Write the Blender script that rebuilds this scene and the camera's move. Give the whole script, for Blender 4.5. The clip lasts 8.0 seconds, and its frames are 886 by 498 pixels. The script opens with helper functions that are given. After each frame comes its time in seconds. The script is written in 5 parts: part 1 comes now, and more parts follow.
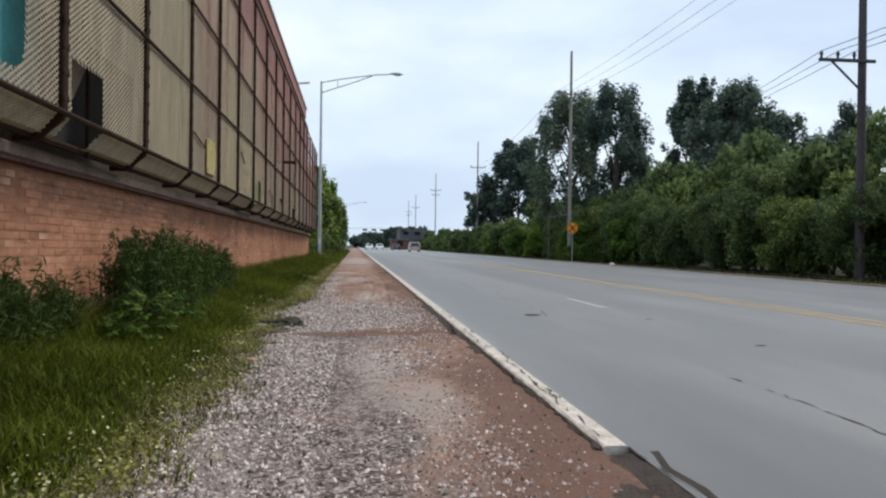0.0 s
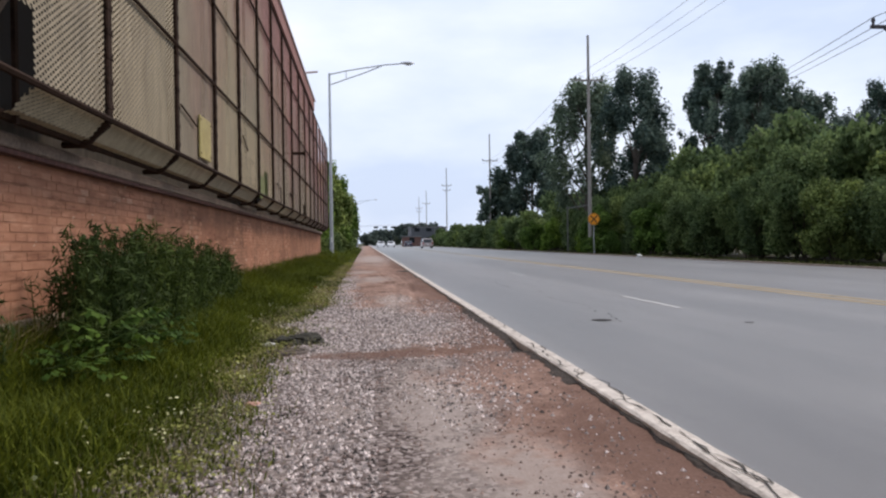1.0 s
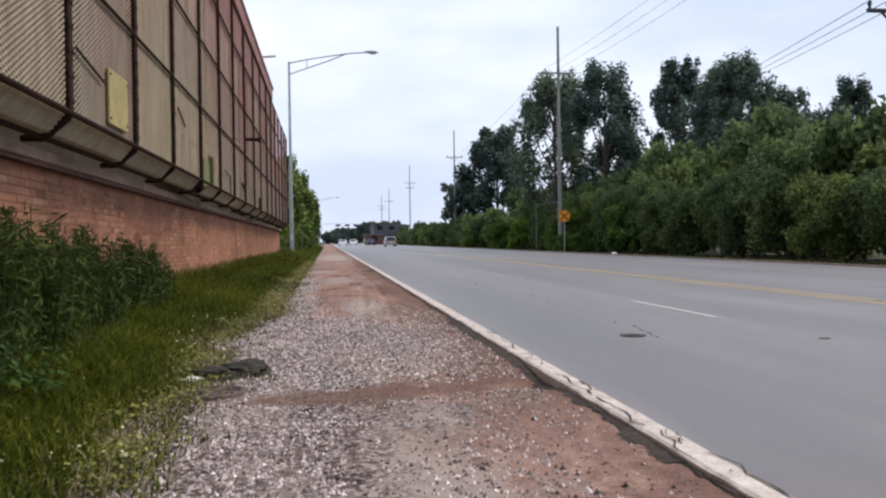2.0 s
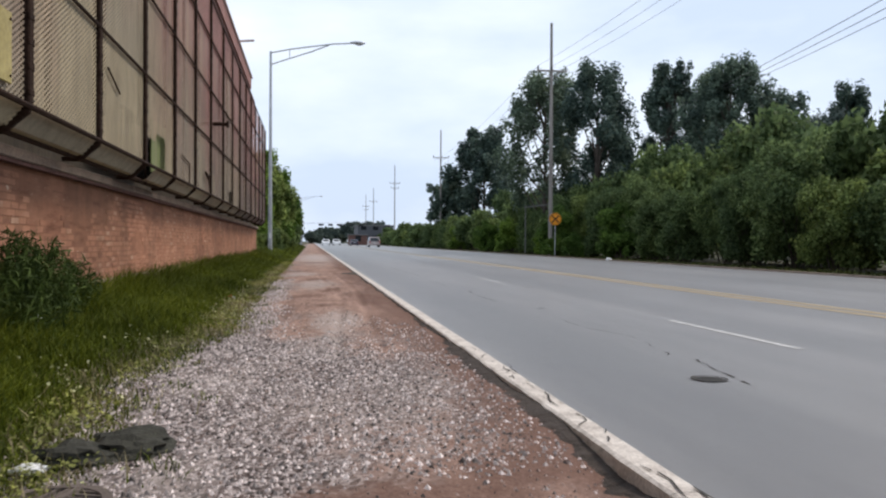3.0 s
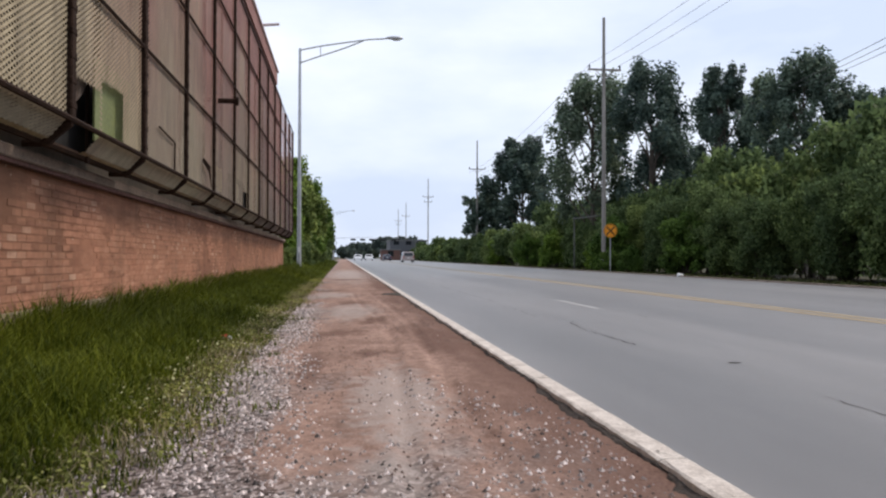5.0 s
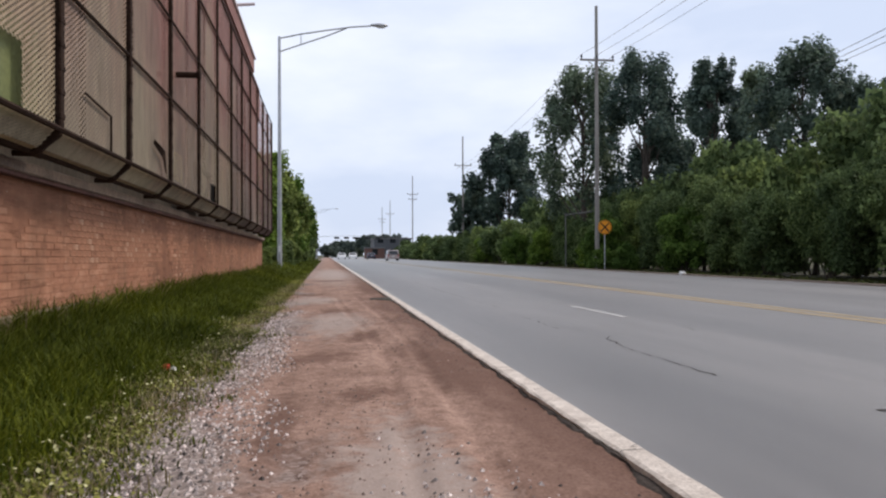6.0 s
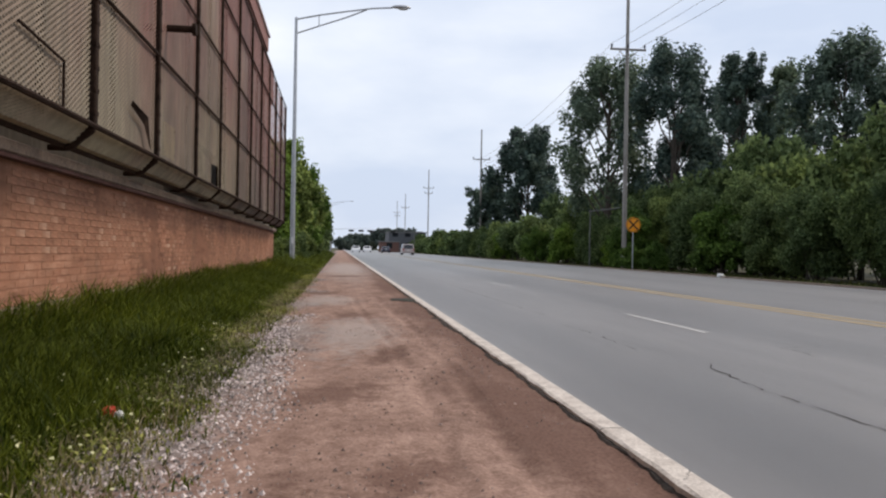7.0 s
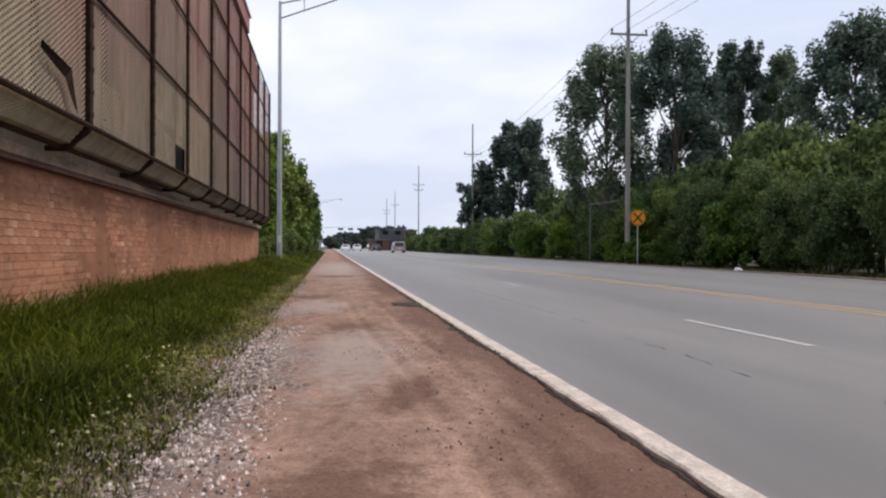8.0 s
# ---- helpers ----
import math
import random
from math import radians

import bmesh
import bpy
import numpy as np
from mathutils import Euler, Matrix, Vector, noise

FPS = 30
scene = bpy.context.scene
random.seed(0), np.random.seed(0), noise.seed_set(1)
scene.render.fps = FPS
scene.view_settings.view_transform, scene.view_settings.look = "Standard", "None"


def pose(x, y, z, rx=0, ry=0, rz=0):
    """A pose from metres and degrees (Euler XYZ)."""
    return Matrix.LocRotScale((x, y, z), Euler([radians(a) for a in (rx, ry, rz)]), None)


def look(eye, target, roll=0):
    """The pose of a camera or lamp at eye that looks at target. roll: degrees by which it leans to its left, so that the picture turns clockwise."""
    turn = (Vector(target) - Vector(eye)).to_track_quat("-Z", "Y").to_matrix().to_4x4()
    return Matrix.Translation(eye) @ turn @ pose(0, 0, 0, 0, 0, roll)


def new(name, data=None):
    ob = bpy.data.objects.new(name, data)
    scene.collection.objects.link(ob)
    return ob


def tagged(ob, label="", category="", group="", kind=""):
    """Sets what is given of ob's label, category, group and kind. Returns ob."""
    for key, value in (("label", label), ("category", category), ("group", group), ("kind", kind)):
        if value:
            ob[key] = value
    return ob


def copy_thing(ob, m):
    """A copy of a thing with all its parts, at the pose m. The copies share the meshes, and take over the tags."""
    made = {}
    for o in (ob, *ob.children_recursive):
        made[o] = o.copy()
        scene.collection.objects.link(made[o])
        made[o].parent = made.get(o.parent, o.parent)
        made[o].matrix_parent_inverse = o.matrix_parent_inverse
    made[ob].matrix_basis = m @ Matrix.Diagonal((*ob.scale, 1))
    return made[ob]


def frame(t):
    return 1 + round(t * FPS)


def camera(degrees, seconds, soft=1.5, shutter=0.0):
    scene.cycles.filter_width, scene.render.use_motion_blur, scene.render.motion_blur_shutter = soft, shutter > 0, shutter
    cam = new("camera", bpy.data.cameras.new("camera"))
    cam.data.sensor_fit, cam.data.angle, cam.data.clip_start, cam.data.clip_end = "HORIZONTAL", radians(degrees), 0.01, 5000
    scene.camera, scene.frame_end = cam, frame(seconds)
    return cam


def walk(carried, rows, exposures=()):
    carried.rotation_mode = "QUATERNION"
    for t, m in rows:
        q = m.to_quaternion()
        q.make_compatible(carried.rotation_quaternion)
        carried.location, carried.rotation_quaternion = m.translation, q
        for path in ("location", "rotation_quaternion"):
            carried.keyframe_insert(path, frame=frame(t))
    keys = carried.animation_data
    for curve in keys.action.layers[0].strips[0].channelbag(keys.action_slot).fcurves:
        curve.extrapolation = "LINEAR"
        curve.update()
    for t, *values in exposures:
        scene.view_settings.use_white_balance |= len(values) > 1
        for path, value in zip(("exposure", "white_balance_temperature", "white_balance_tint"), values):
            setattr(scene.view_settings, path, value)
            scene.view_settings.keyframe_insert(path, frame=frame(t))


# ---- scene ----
cam = camera(58.0, 8.0, 2.2, 0.15)
PATH = [
    (0, (0.68, 0.906, 1.103), (0.898, 2.894, 1.096), 0.7),
    (0.5, (0.582, 2.065, 1.079), (0.763, 4.057, 1.07), 0.3),
    (1, (0.452, 3.304, 1.066), (0.644, 5.295, 1.049), -0.8),
    (1.5, (0.382, 4.559, 1.037), (0.635, 6.542, 1.014), -1.6),
    (3, (0.634, 8.127, 1.011), (0.96, 10.1, 0.993), 0.3),
    (3.5, (0.669, 9.422, 0.993), (0.967, 11.4, 0.977), 0.8),
    (4, (0.707, 10.57, 0.924), (0.967, 12.553, 0.918), 1.0),
    (5.5, (0.545, 14.243, 0.974), (0.805, 16.226, 0.998), -0.3),
    (6, (0.607, 15.305, 0.995), (0.896, 17.284, 1.009), -0.2),
    (6.5, (0.588, 16.433, 1.015), (0.861, 18.414, 1.024), 0.8),
    (7, (0.568, 17.555, 1.015), (0.823, 19.539, 1.016), 1.0),
    (7.5, (0.564, 18.809, 0.976), (0.817, 20.793, 0.974), 0.4),
    (8, (0.524, 19.988, 0.969), (0.805, 21.968, 0.964), 0.2),
]
walk(cam, [(t, look(eye, target, roll)) for t, eye, target, roll in PATH],
     [(0.0, 0.31, 6650, 8), (0.8, 0.33, 6700, 13), (1.5, 0.38, 6750, 18), (3.0, 0.40, 6700, 12), (3.8, 0.42, 6700, 10), (5.5, 0.35, 6850, 16), (7.0, 0.25, 6950, 14), (7.5, 0.32, 7050, 15), (8.0, 0.34, 7100, 17)])

# ---- world, sun, exposure ----
SUN_EL, SUN_AZ = 50.0, 72.0          # degrees; azimuth from +y towards +x
world = bpy.data.worlds.new("sky")
scene.world = world
world.use_nodes = True
wn, wl = world.node_tree.nodes, world.node_tree.links
wn.clear()
w_out = wn.new("ShaderNodeOutputWorld")
w_bg = wn.new("ShaderNodeBackground")
w_sky = wn.new("ShaderNodeTexSky")
w_sky.sky_type = "NISHITA"
w_sky.sun_disc = False
w_sky.sun_elevation = radians(SUN_EL)
w_sky.sun_rotation = radians(SUN_AZ)
w_sky.air_density, w_sky.dust_density, w_sky.ozone_density = 1.0, 2.0, 1.0
w_tc = wn.new("ShaderNodeTexCoord")
w_map = wn.new("ShaderNodeMapping")
w_map.inputs["Scale"].default_value = (1.3, 1.3, 3.6)
w_noise = wn.new("ShaderNodeTexNoise")
w_noise.inputs["Scale"].default_value = 1.6
w_noise.inputs["Detail"].default_value = 6.0
w_noise.inputs["Roughness"].default_value = 0.5
w_ramp = wn.new("ShaderNodeValToRGB")
w_ramp.color_ramp.elements[0].position = 0.38
w_ramp.color_ramp.elements[0].color = (6.3, 7.7, 9.9, 1)
w_ramp.color_ramp.elements[1].position = 0.64
w_ramp.color_ramp.elements[1].color = (9.6, 10.7, 12.0, 1)
w_mix = wn.new("ShaderNodeMix")
w_mix.data_type = "RGBA"
w_mix.inputs["Factor"].default_value = 0.9
w_bg.inputs["Strength"].default_value = 0.085
wl.new(w_tc.outputs["Generated"], w_map.inputs["Vector"])
wl.new(w_map.outputs["Vector"], w_noise.inputs["Vector"])
wl.new(w_noise.outputs["Fac"], w_ramp.inputs["Fac"])
wl.new(w_sky.outputs["Color"], w_mix.inputs["A"])
wl.new(w_ramp.outputs["Color"], w_mix.inputs["B"])
wl.new(w_mix.outputs["Result"], w_bg.inputs["Color"])
wl.new(w_bg.outputs["Background"], w_out.inputs["Surface"])
sun = new("sun", bpy.data.lights.new("sun", "SUN"))
sun.data.energy, sun.data.angle, sun.data.color = 1.75, radians(16), (1.0, 0.90, 0.76)
sun.matrix_world = look((0, 0, 0), (-math.sin(radians(SUN_AZ)) * math.cos(radians(SUN_EL)), -math.cos(radians(SUN_AZ)) * math.cos(radians(SUN_EL)), -math.sin(radians(SUN_EL))))

# ---- materials ----
def nodes_of(name, rough=0.8, metal=0.0, spec=0.3):
    m = bpy.data.materials.new(name)
    m.use_nodes = True
    nt = m.node_tree
    b = nt.nodes["Principled BSDF"]
    b.inputs["Roughness"].default_value = rough
    b.inputs["Metallic"].default_value = metal
    b.inputs["Specular IOR Level"].default_value = spec
    return m, nt, b


def noise_fac(nt, scale, detail=4.0, rough=0.55, stretch=(1, 1, 1), coord="Object"):
    tc = nt.nodes.new("ShaderNodeTexCoord")
    mp = nt.nodes.new("ShaderNodeMapping")
    mp.inputs["Scale"].default_value = stretch
    n = nt.nodes.new("ShaderNodeTexNoise")
    n.inputs["Scale"].default_value, n.inputs["Detail"].default_value, n.inputs["Roughness"].default_value = scale, detail, rough
    nt.links.new(tc.outputs[coord], mp.inputs["Vector"])
    nt.links.new(mp.outputs["Vector"], n.inputs["Vector"])
    return n.outputs["Fac"]


def ramp(nt, fac, stops):
    r = nt.nodes.new("ShaderNodeValToRGB")
    e = r.color_ramp.elements
    while len(e) < len(stops):
        e.new(0.5)
    for k, (p, c) in enumerate(stops):
        e[k].position = p
        e[k].color = (*c, 1) if len(c) == 3 else c
    nt.links.new(fac, r.inputs["Fac"])
    return r.outputs["Color"]


def mixc(nt, fac, a, b, mode="MIX"):
    m = nt.nodes.new("ShaderNodeMix")
    m.data_type, m.blend_type = "RGBA", mode
    for key, v in (("Factor", fac), ("A", a), ("B", b)):
        sock = m.inputs[key]
        if isinstance(v, (int, float)):
            sock.default_value = v
        elif isinstance(v, tuple):
            sock.default_value = (*v, 1)
        else:
            nt.links.new(v, sock)
    return m.outputs["Result"]


def bump(nt, b, fac, strength, dist):
    n = nt.nodes.new("ShaderNodeBump")
    n.inputs["Strength"].default_value, n.inputs["Distance"].default_value = strength, dist
    nt.links.new(fac, n.inputs["Height"])
    nt.links.new(n.outputs["Normal"], b.inputs["Normal"])


def mottled(name, dark, light, scale=8.0, fine=60.0, rough=0.8, metal=0.0, bump_d=0.003, stretch=(1, 1, 1), spec=0.3, per_object=0.0, per_island=0.0):
    """A surface of two tones, broken up at a large and a fine scale."""
    m, nt, b = nodes_of(name, rough, metal, spec)
    big = noise_fac(nt, scale, 5.0, 0.6, stretch)
    small = noise_fac(nt, fine, 3.0, 0.6, stretch)
    base = ramp(nt, big, [(0.3, dark), (0.72, light)])
    col = mixc(nt, 0.35, base, ramp(nt, small, [(0.3, tuple(c * 0.6 for c in dark)), (0.7, tuple(min(1, c * 1.25) for c in light))]))
    for amount, src in ((per_object, "ShaderNodeObjectInfo"), (per_island, "ShaderNodeNewGeometry")):
        if amount:
            inf = nt.nodes.new(src)
            out = inf.outputs["Random"] if src.endswith("Info") else inf.outputs["Random Per Island"]
            lo, hi = 1 - amount, 1 + amount
            col = mixc(nt, 1.0, col, ramp(nt, out, [(0.0, (lo, lo, lo)), (1.0, (hi, hi, hi))]), "MULTIPLY")
    nt.links.new(col, b.inputs["Base Color"])
    if bump_d:
        bump(nt, b, small, 0.6, bump_d)
    return m


def plain(name, col, rough=0.5, metal=0.0, spec=0.4):
    return mottled(name, tuple(c * 0.85 for c in col), tuple(min(1, c * 1.1) for c in col), 3.0, 40.0, rough, metal, 0.0, spec=spec)


def leaf_material(name, dark, light, back=0.25):
    m, nt, b = nodes_of(name, 0.65, 0.0, 0.12)
    inf = nt.nodes.new("ShaderNodeNewGeometry")
    big = noise_fac(nt, 0.35, 3.0)
    c1 = ramp(nt, inf.outputs["Random Per Island"], [(0.0, dark), (0.75, light), (1.0, tuple(c * 1.35 for c in light))])
    c2 = mixc(nt, 0.6, c1, ramp(nt, big, [(0.35, (0.5, 0.55, 0.55)), (0.7, (1.35, 1.3, 1.0))]), "MULTIPLY")
    obi = nt.nodes.new("ShaderNodeObjectInfo")
    c2 = mixc(nt, 1.0, c2, ramp(nt, obi.outputs["Random"], [(0.0, (0.72, 0.76, 0.82)), (0.6, (1.0, 1.0, 1.0)), (1.0, (1.42, 1.3, 1.0))]), "MULTIPLY")
    nt.links.new(c2, b.inputs["Base Color"])
    tr = nt.nodes.new("ShaderNodeBsdfTranslucent")
    nt.links.new(c2, tr.inputs["Color"])
    mx = nt.nodes.new("ShaderNodeMixShader")
    mx.inputs["Fac"].default_value = back
    out = nt.nodes["Material Output"]
    nt.links.new(b.outputs["BSDF"], mx.inputs[1])
    nt.links.new(tr.outputs["BSDF"], mx.inputs[2])
    nt.links.new(mx.outputs["Shader"], out.inputs["Surface"])
    return m


def road_material():
    m, nt, b = nodes_of("worn_concrete_road", 0.5, 0.0, 1.0)
    big = noise_fac(nt, 0.35, 5.0, 0.6, (1.0, 0.22, 1))
    mid = noise_fac(nt, 2.2, 6.0, 0.65, (1.0, 0.12, 1))
    fine = noise_fac(nt, 130.0, 3.0, 0.7)
    c = ramp(nt, big, [(0.3, (0.056, 0.052, 0.051)), (0.7, (0.132, 0.123, 0.119))])
    c = mixc(nt, 0.75, c, ramp(nt, mid, [(0.30, (0.52, 0.51, 0.52)), (0.62, (1.18, 1.18, 1.18))]), "MULTIPLY")
    c = mixc(nt, 0.5, c, ramp(nt, fine, [(0.25, (0.62, 0.62, 0.63)), (0.7, (1.2, 1.2, 1.2))]), "MULTIPLY")
    b.inputs["Sheen Weight"].default_value, b.inputs["Sheen Roughness"].default_value = 0.5, 0.35      # sheen that lightens the far road at flat viewing angles
    # darker oiled tracks in the middle of each lane
    tc = nt.nodes.new("ShaderNodeTexCoord")
    sep = nt.nodes.new("ShaderNodeSeparateXYZ")
    nt.links.new(tc.outputs["Object"], sep.inputs["Vector"])
    w = nt.nodes.new("ShaderNodeMath")
    w.operation = "MULTIPLY_ADD"
    w.inputs[1].default_value, w.inputs[2].default_value = 2 * math.pi / 3.2, -4.2
    nt.links.new(sep.outputs["X"], w.inputs[0])
    s = nt.nodes.new("ShaderNodeMath")
    s.operation = "SINE"
    nt.links.new(w.outputs[0], s.inputs[0])
    c = mixc(nt, 0.85, c, ramp(nt, s.outputs[0], [(0.0, (1.22, 1.21, 1.20)), (0.95, (0.68, 0.67, 0.68))]), "MULTIPLY")
    nt.links.new(c, b.inputs["Base Color"])
    bump(nt, b, fine, 0.5, 0.002)
    return m


def gravel_material():
    """Pale crushed stone on the grass side, trodden red-brown earth towards the kerb."""
    m, nt, b = nodes_of("crushed_stone_and_earth", 0.95, 0.0, 0.15)
    tc = nt.nodes.new("ShaderNodeTexCoord")
    sep = nt.nodes.new("ShaderNodeSeparateXYZ")
    nt.links.new(tc.outputs["Object"], sep.inputs["Vector"])
    vor = nt.nodes.new("ShaderNodeTexVoronoi")
    vor.inputs["Scale"].default_value = 42.0
    nt.links.new(tc.outputs["Object"], vor.inputs["Vector"])
    bw = nt.nodes.new("ShaderNodeRGBToBW")
    nt.links.new(vor.outputs["Color"], bw.inputs["Color"])
    stone = ramp(nt, bw.outputs["Val"], [(0.15, (0.030, 0.022, 0.020)), (0.5, (0.14, 0.108, 0.10)), (0.85, (0.40, 0.345, 0.33))])
    dustn = noise_fac(nt, 1.1, 5.0, 0.62, (1.2, 0.3, 1))
    grit = noise_fac(nt, 90.0, 3.0, 0.7)
    dust = ramp(nt, grit, [(0.25, (0.27, 0.22, 0.20)), (0.75, (0.46, 0.40, 0.37))])
    stone = mixc(nt, ramp(nt, dustn, [(0.46, (0, 0, 0)), (0.64, (0.7, 0.7, 0.7))]), stone, dust)
    patch = noise_fac(nt, 0.9, 5.0, 0.6, (1.0, 0.5, 1))
    fine = noise_fac(nt, 55.0, 4.0, 0.7)
    earth = ramp(nt, fine, [(0.25, (0.175, 0.105, 0.082)), (0.75, (0.43, 0.305, 0.253))])
    tone = noise_fac(nt, 2.4, 4.0, 0.6, (1, 0.35, 1))
    earth = mixc(nt, 0.45, earth, ramp(nt, tone, [(0.34, (0.42, 0.34, 0.31)), (0.50, (0.92, 0.86, 0.83)), (0.66, (1.36, 1.34, 1.33))]), "MULTIPLY")
    crumb = noise_fac(nt, 13.0, 5.0, 0.7, (1, 0.7, 1))
    earth = mixc(nt, 0.85, earth, ramp(nt, crumb, [(0.30, (0.62, 0.56, 0.53)), (0.50, (1.0, 0.98, 0.97)), (0.70, (1.30, 1.30, 1.31))]), "MULTIPLY")
    # share of earth grows with x, with y and with the patch noise
    a1 = nt.nodes.new("ShaderNodeMath"); a1.operation = "MULTIPLY_ADD"
    a1.inputs[1].default_value, a1.inputs[2].default_value = 0.36, -0.66
    nt.links.new(sep.outputs["X"], a1.inputs[0])
    along = nt.nodes.new("ShaderNodeMapRange")
    along.interpolation_type = "SMOOTHSTEP"
    along.inputs["From Min"].default_value, along.inputs["From Max"].default_value = 14.5, 21.0
    along.inputs["To Min"].default_value, along.inputs["To Max"].default_value = 0.0, 0.52
    nt.links.new(sep.outputs["Y"], along.inputs["Value"])
    a2 = nt.nodes.new("ShaderNodeMath"); a2.operation = "ADD"
    nt.links.new(along.outputs["Result"], a2.inputs[0])
    nt.links.new(a1.outputs[0], a2.inputs[1])
    a3 = nt.nodes.new("ShaderNodeMath"); a3.operation = "MULTIPLY_ADD"
    a3.inputs[1].default_value = 2.2
    nt.links.new(patch, a3.inputs[0])
    nt.links.new(a2.outputs[0], a3.inputs[2])
    share = ramp(nt, a3.outputs[0], [(0.72, (0, 0, 0)), (1.0, (1, 1, 1))])
    c = mixc(nt, share, stone, earth)
    # damp dark earth trodden in along the kerb, in ragged tongues, and in ruts of the bare path
    wet = noise_fac(nt, 1.3, 5.0, 0.62, (1.0, 0.28, 1))
    e1 = nt.nodes.new("ShaderNodeMath"); e1.operation = "MULTIPLY_ADD"
    e1.inputs[1].default_value, e1.inputs[2].default_value = 0.42, -0.62
    nt.links.new(sep.outputs["X"], e1.inputs[0])
    e2 = nt.nodes.new("ShaderNodeMath"); e2.operation = "ADD"
    nt.links.new(e1.outputs[0], e2.inputs[0])
    nt.links.new(wet, e2.inputs[1])
    damp = ramp(nt, fine, [(0.25, (0.085, 0.045, 0.034)), (0.75, (0.22, 0.132, 0.103))])
    c = mixc(nt, ramp(nt, e2.outputs[0], [(0.42, (0, 0, 0)), (0.66, (0.9, 0.9, 0.9))]), c, damp)
    rut = noise_fac(nt, 2.6, 4.0, 0.6, (1.0, 0.55, 1))
    c = mixc(nt, ramp(nt, rut, [(0.60, (0, 0, 0)), (0.70, (0.35, 0.35, 0.35))]), c, damp)
    ragged = noise_fac(nt, 5.5, 7.0, 0.74)

    def spots(c, places, tone, most):
        """Ragged patches: x, y, half width, half length, slant."""
        total = None
        for x, y, rx, ry, slant in places:
            dx = nt.nodes.new("ShaderNodeMath"); dx.operation = "SUBTRACT"
            dx.inputs[1].default_value = x
            nt.links.new(sep.outputs["X"], dx.inputs[0])
            dy = nt.nodes.new("ShaderNodeMath"); dy.operation = "MULTIPLY_ADD"
            dy.inputs[1].default_value = -slant
            nt.links.new(dx.outputs[0], dy.inputs[0])
            nt.links.new(sep.outputs["Y"], dy.inputs[2])
            v = nt.nodes.new("ShaderNodeCombineXYZ")
            nt.links.new(dx.outputs[0], v.inputs["X"])
            nt.links.new(dy.outputs[0], v.inputs["Y"])
            mp = nt.nodes.new("ShaderNodeMapping")
            mp.inputs["Location"].default_value = (0, -y / ry, 0)
            mp.inputs["Scale"].default_value = (1 / rx, 1 / ry, 1)
            nt.links.new(v.outputs["Vector"], mp.inputs["Vector"])
            ln = nt.nodes.new("ShaderNodeVectorMath"); ln.operation = "LENGTH"
            nt.links.new(mp.outputs["Vector"], ln.inputs[0])
            if total is None:
                total = ln.outputs["Value"]
            else:
                mn = nt.nodes.new("ShaderNodeMath"); mn.operation = "MINIMUM"
                nt.links.new(total, mn.inputs[0])
                nt.links.new(ln.outputs["Value"], mn.inputs[1])
                total = mn.outputs[0]
        add = nt.nodes.new("ShaderNodeMath"); add.operation = "MULTIPLY_ADD"
        add.inputs[1].default_value = -3.2
        nt.links.new(ragged, add.inputs[0])
        nt.links.new(total, add.inputs[2])
        half = nt.nodes.new("ShaderNodeMath"); half.operation = "MULTIPLY_ADD"
        half.inputs[1].default_value, half.inputs[2].default_value = 0.5, 0.8
        nt.links.new(add.outputs[0], half.inputs[0])
        return mixc(nt, ramp(nt, half.outputs[0], [(0.24, (most, most, most)), (0.58, (0, 0, 0))]), c, tone)

    # pale dusty stretches, drifts of clean stone by the grass, then damp dark patches over them
    c = spots(c, [(0.75, 27.6, 0.55, 2.2, 0.4), (0.95, 18.6, 0.35, 1.8, 0.3), (0.35, 33.5, 0.6, 1.6, 0), (0.9, 58.0, 1.1, 16.0, 0), (0.9, 8.6, 0.35, 1.3, 0.2), (1.25, 6.6, 0.3, 1.2, 0)], dust, 0.75)
    c = spots(c, [(0.0, 27.4, 0.42, 1.5, 0.5), (-0.25, 24.3, 0.35, 1.6, 0), (-0.2, 18.4, 0.4, 2.2, 0), (0.9, 13.6, 0.95, 2.0, 0.4)], stone, 0.9)
    c = spots(c, [(0.75, 11.3, 1.1, 0.22, 0.22), (1.6, 11.75, 0.5, 0.30, 0.3), (1.82, 6.6, 0.36, 2.8, 0), (1.62, 4.8, 0.46, 1.6, 0), (1.9, 13.6, 0.20, 2.4, 0), (1.92, 38.7, 0.32, 1.5, 0), (0.78, 30.0, 0.40, 0.45, 0.3),
                  (0.1, 36.0, 0.6, 0.6, 0.2), (1.05, 25.4, 0.26, 0.55, 1.9), (0.55, 23.3, 0.36, 0.5, 0.6), (0.3, 20.2, 0.14, 1.3, 0), (0.9, 21.2, 0.3, 0.35, 0.8), (1.7, 22.4, 0.28, 1.6, 0), (0.8, 47.0, 0.9, 0.9, 0.2)], damp, 0.85)
    nt.links.new(c, b.inputs["Base Color"])
    bump(nt, b, bw.outputs["Val"], 0.55, 0.012)
    return m


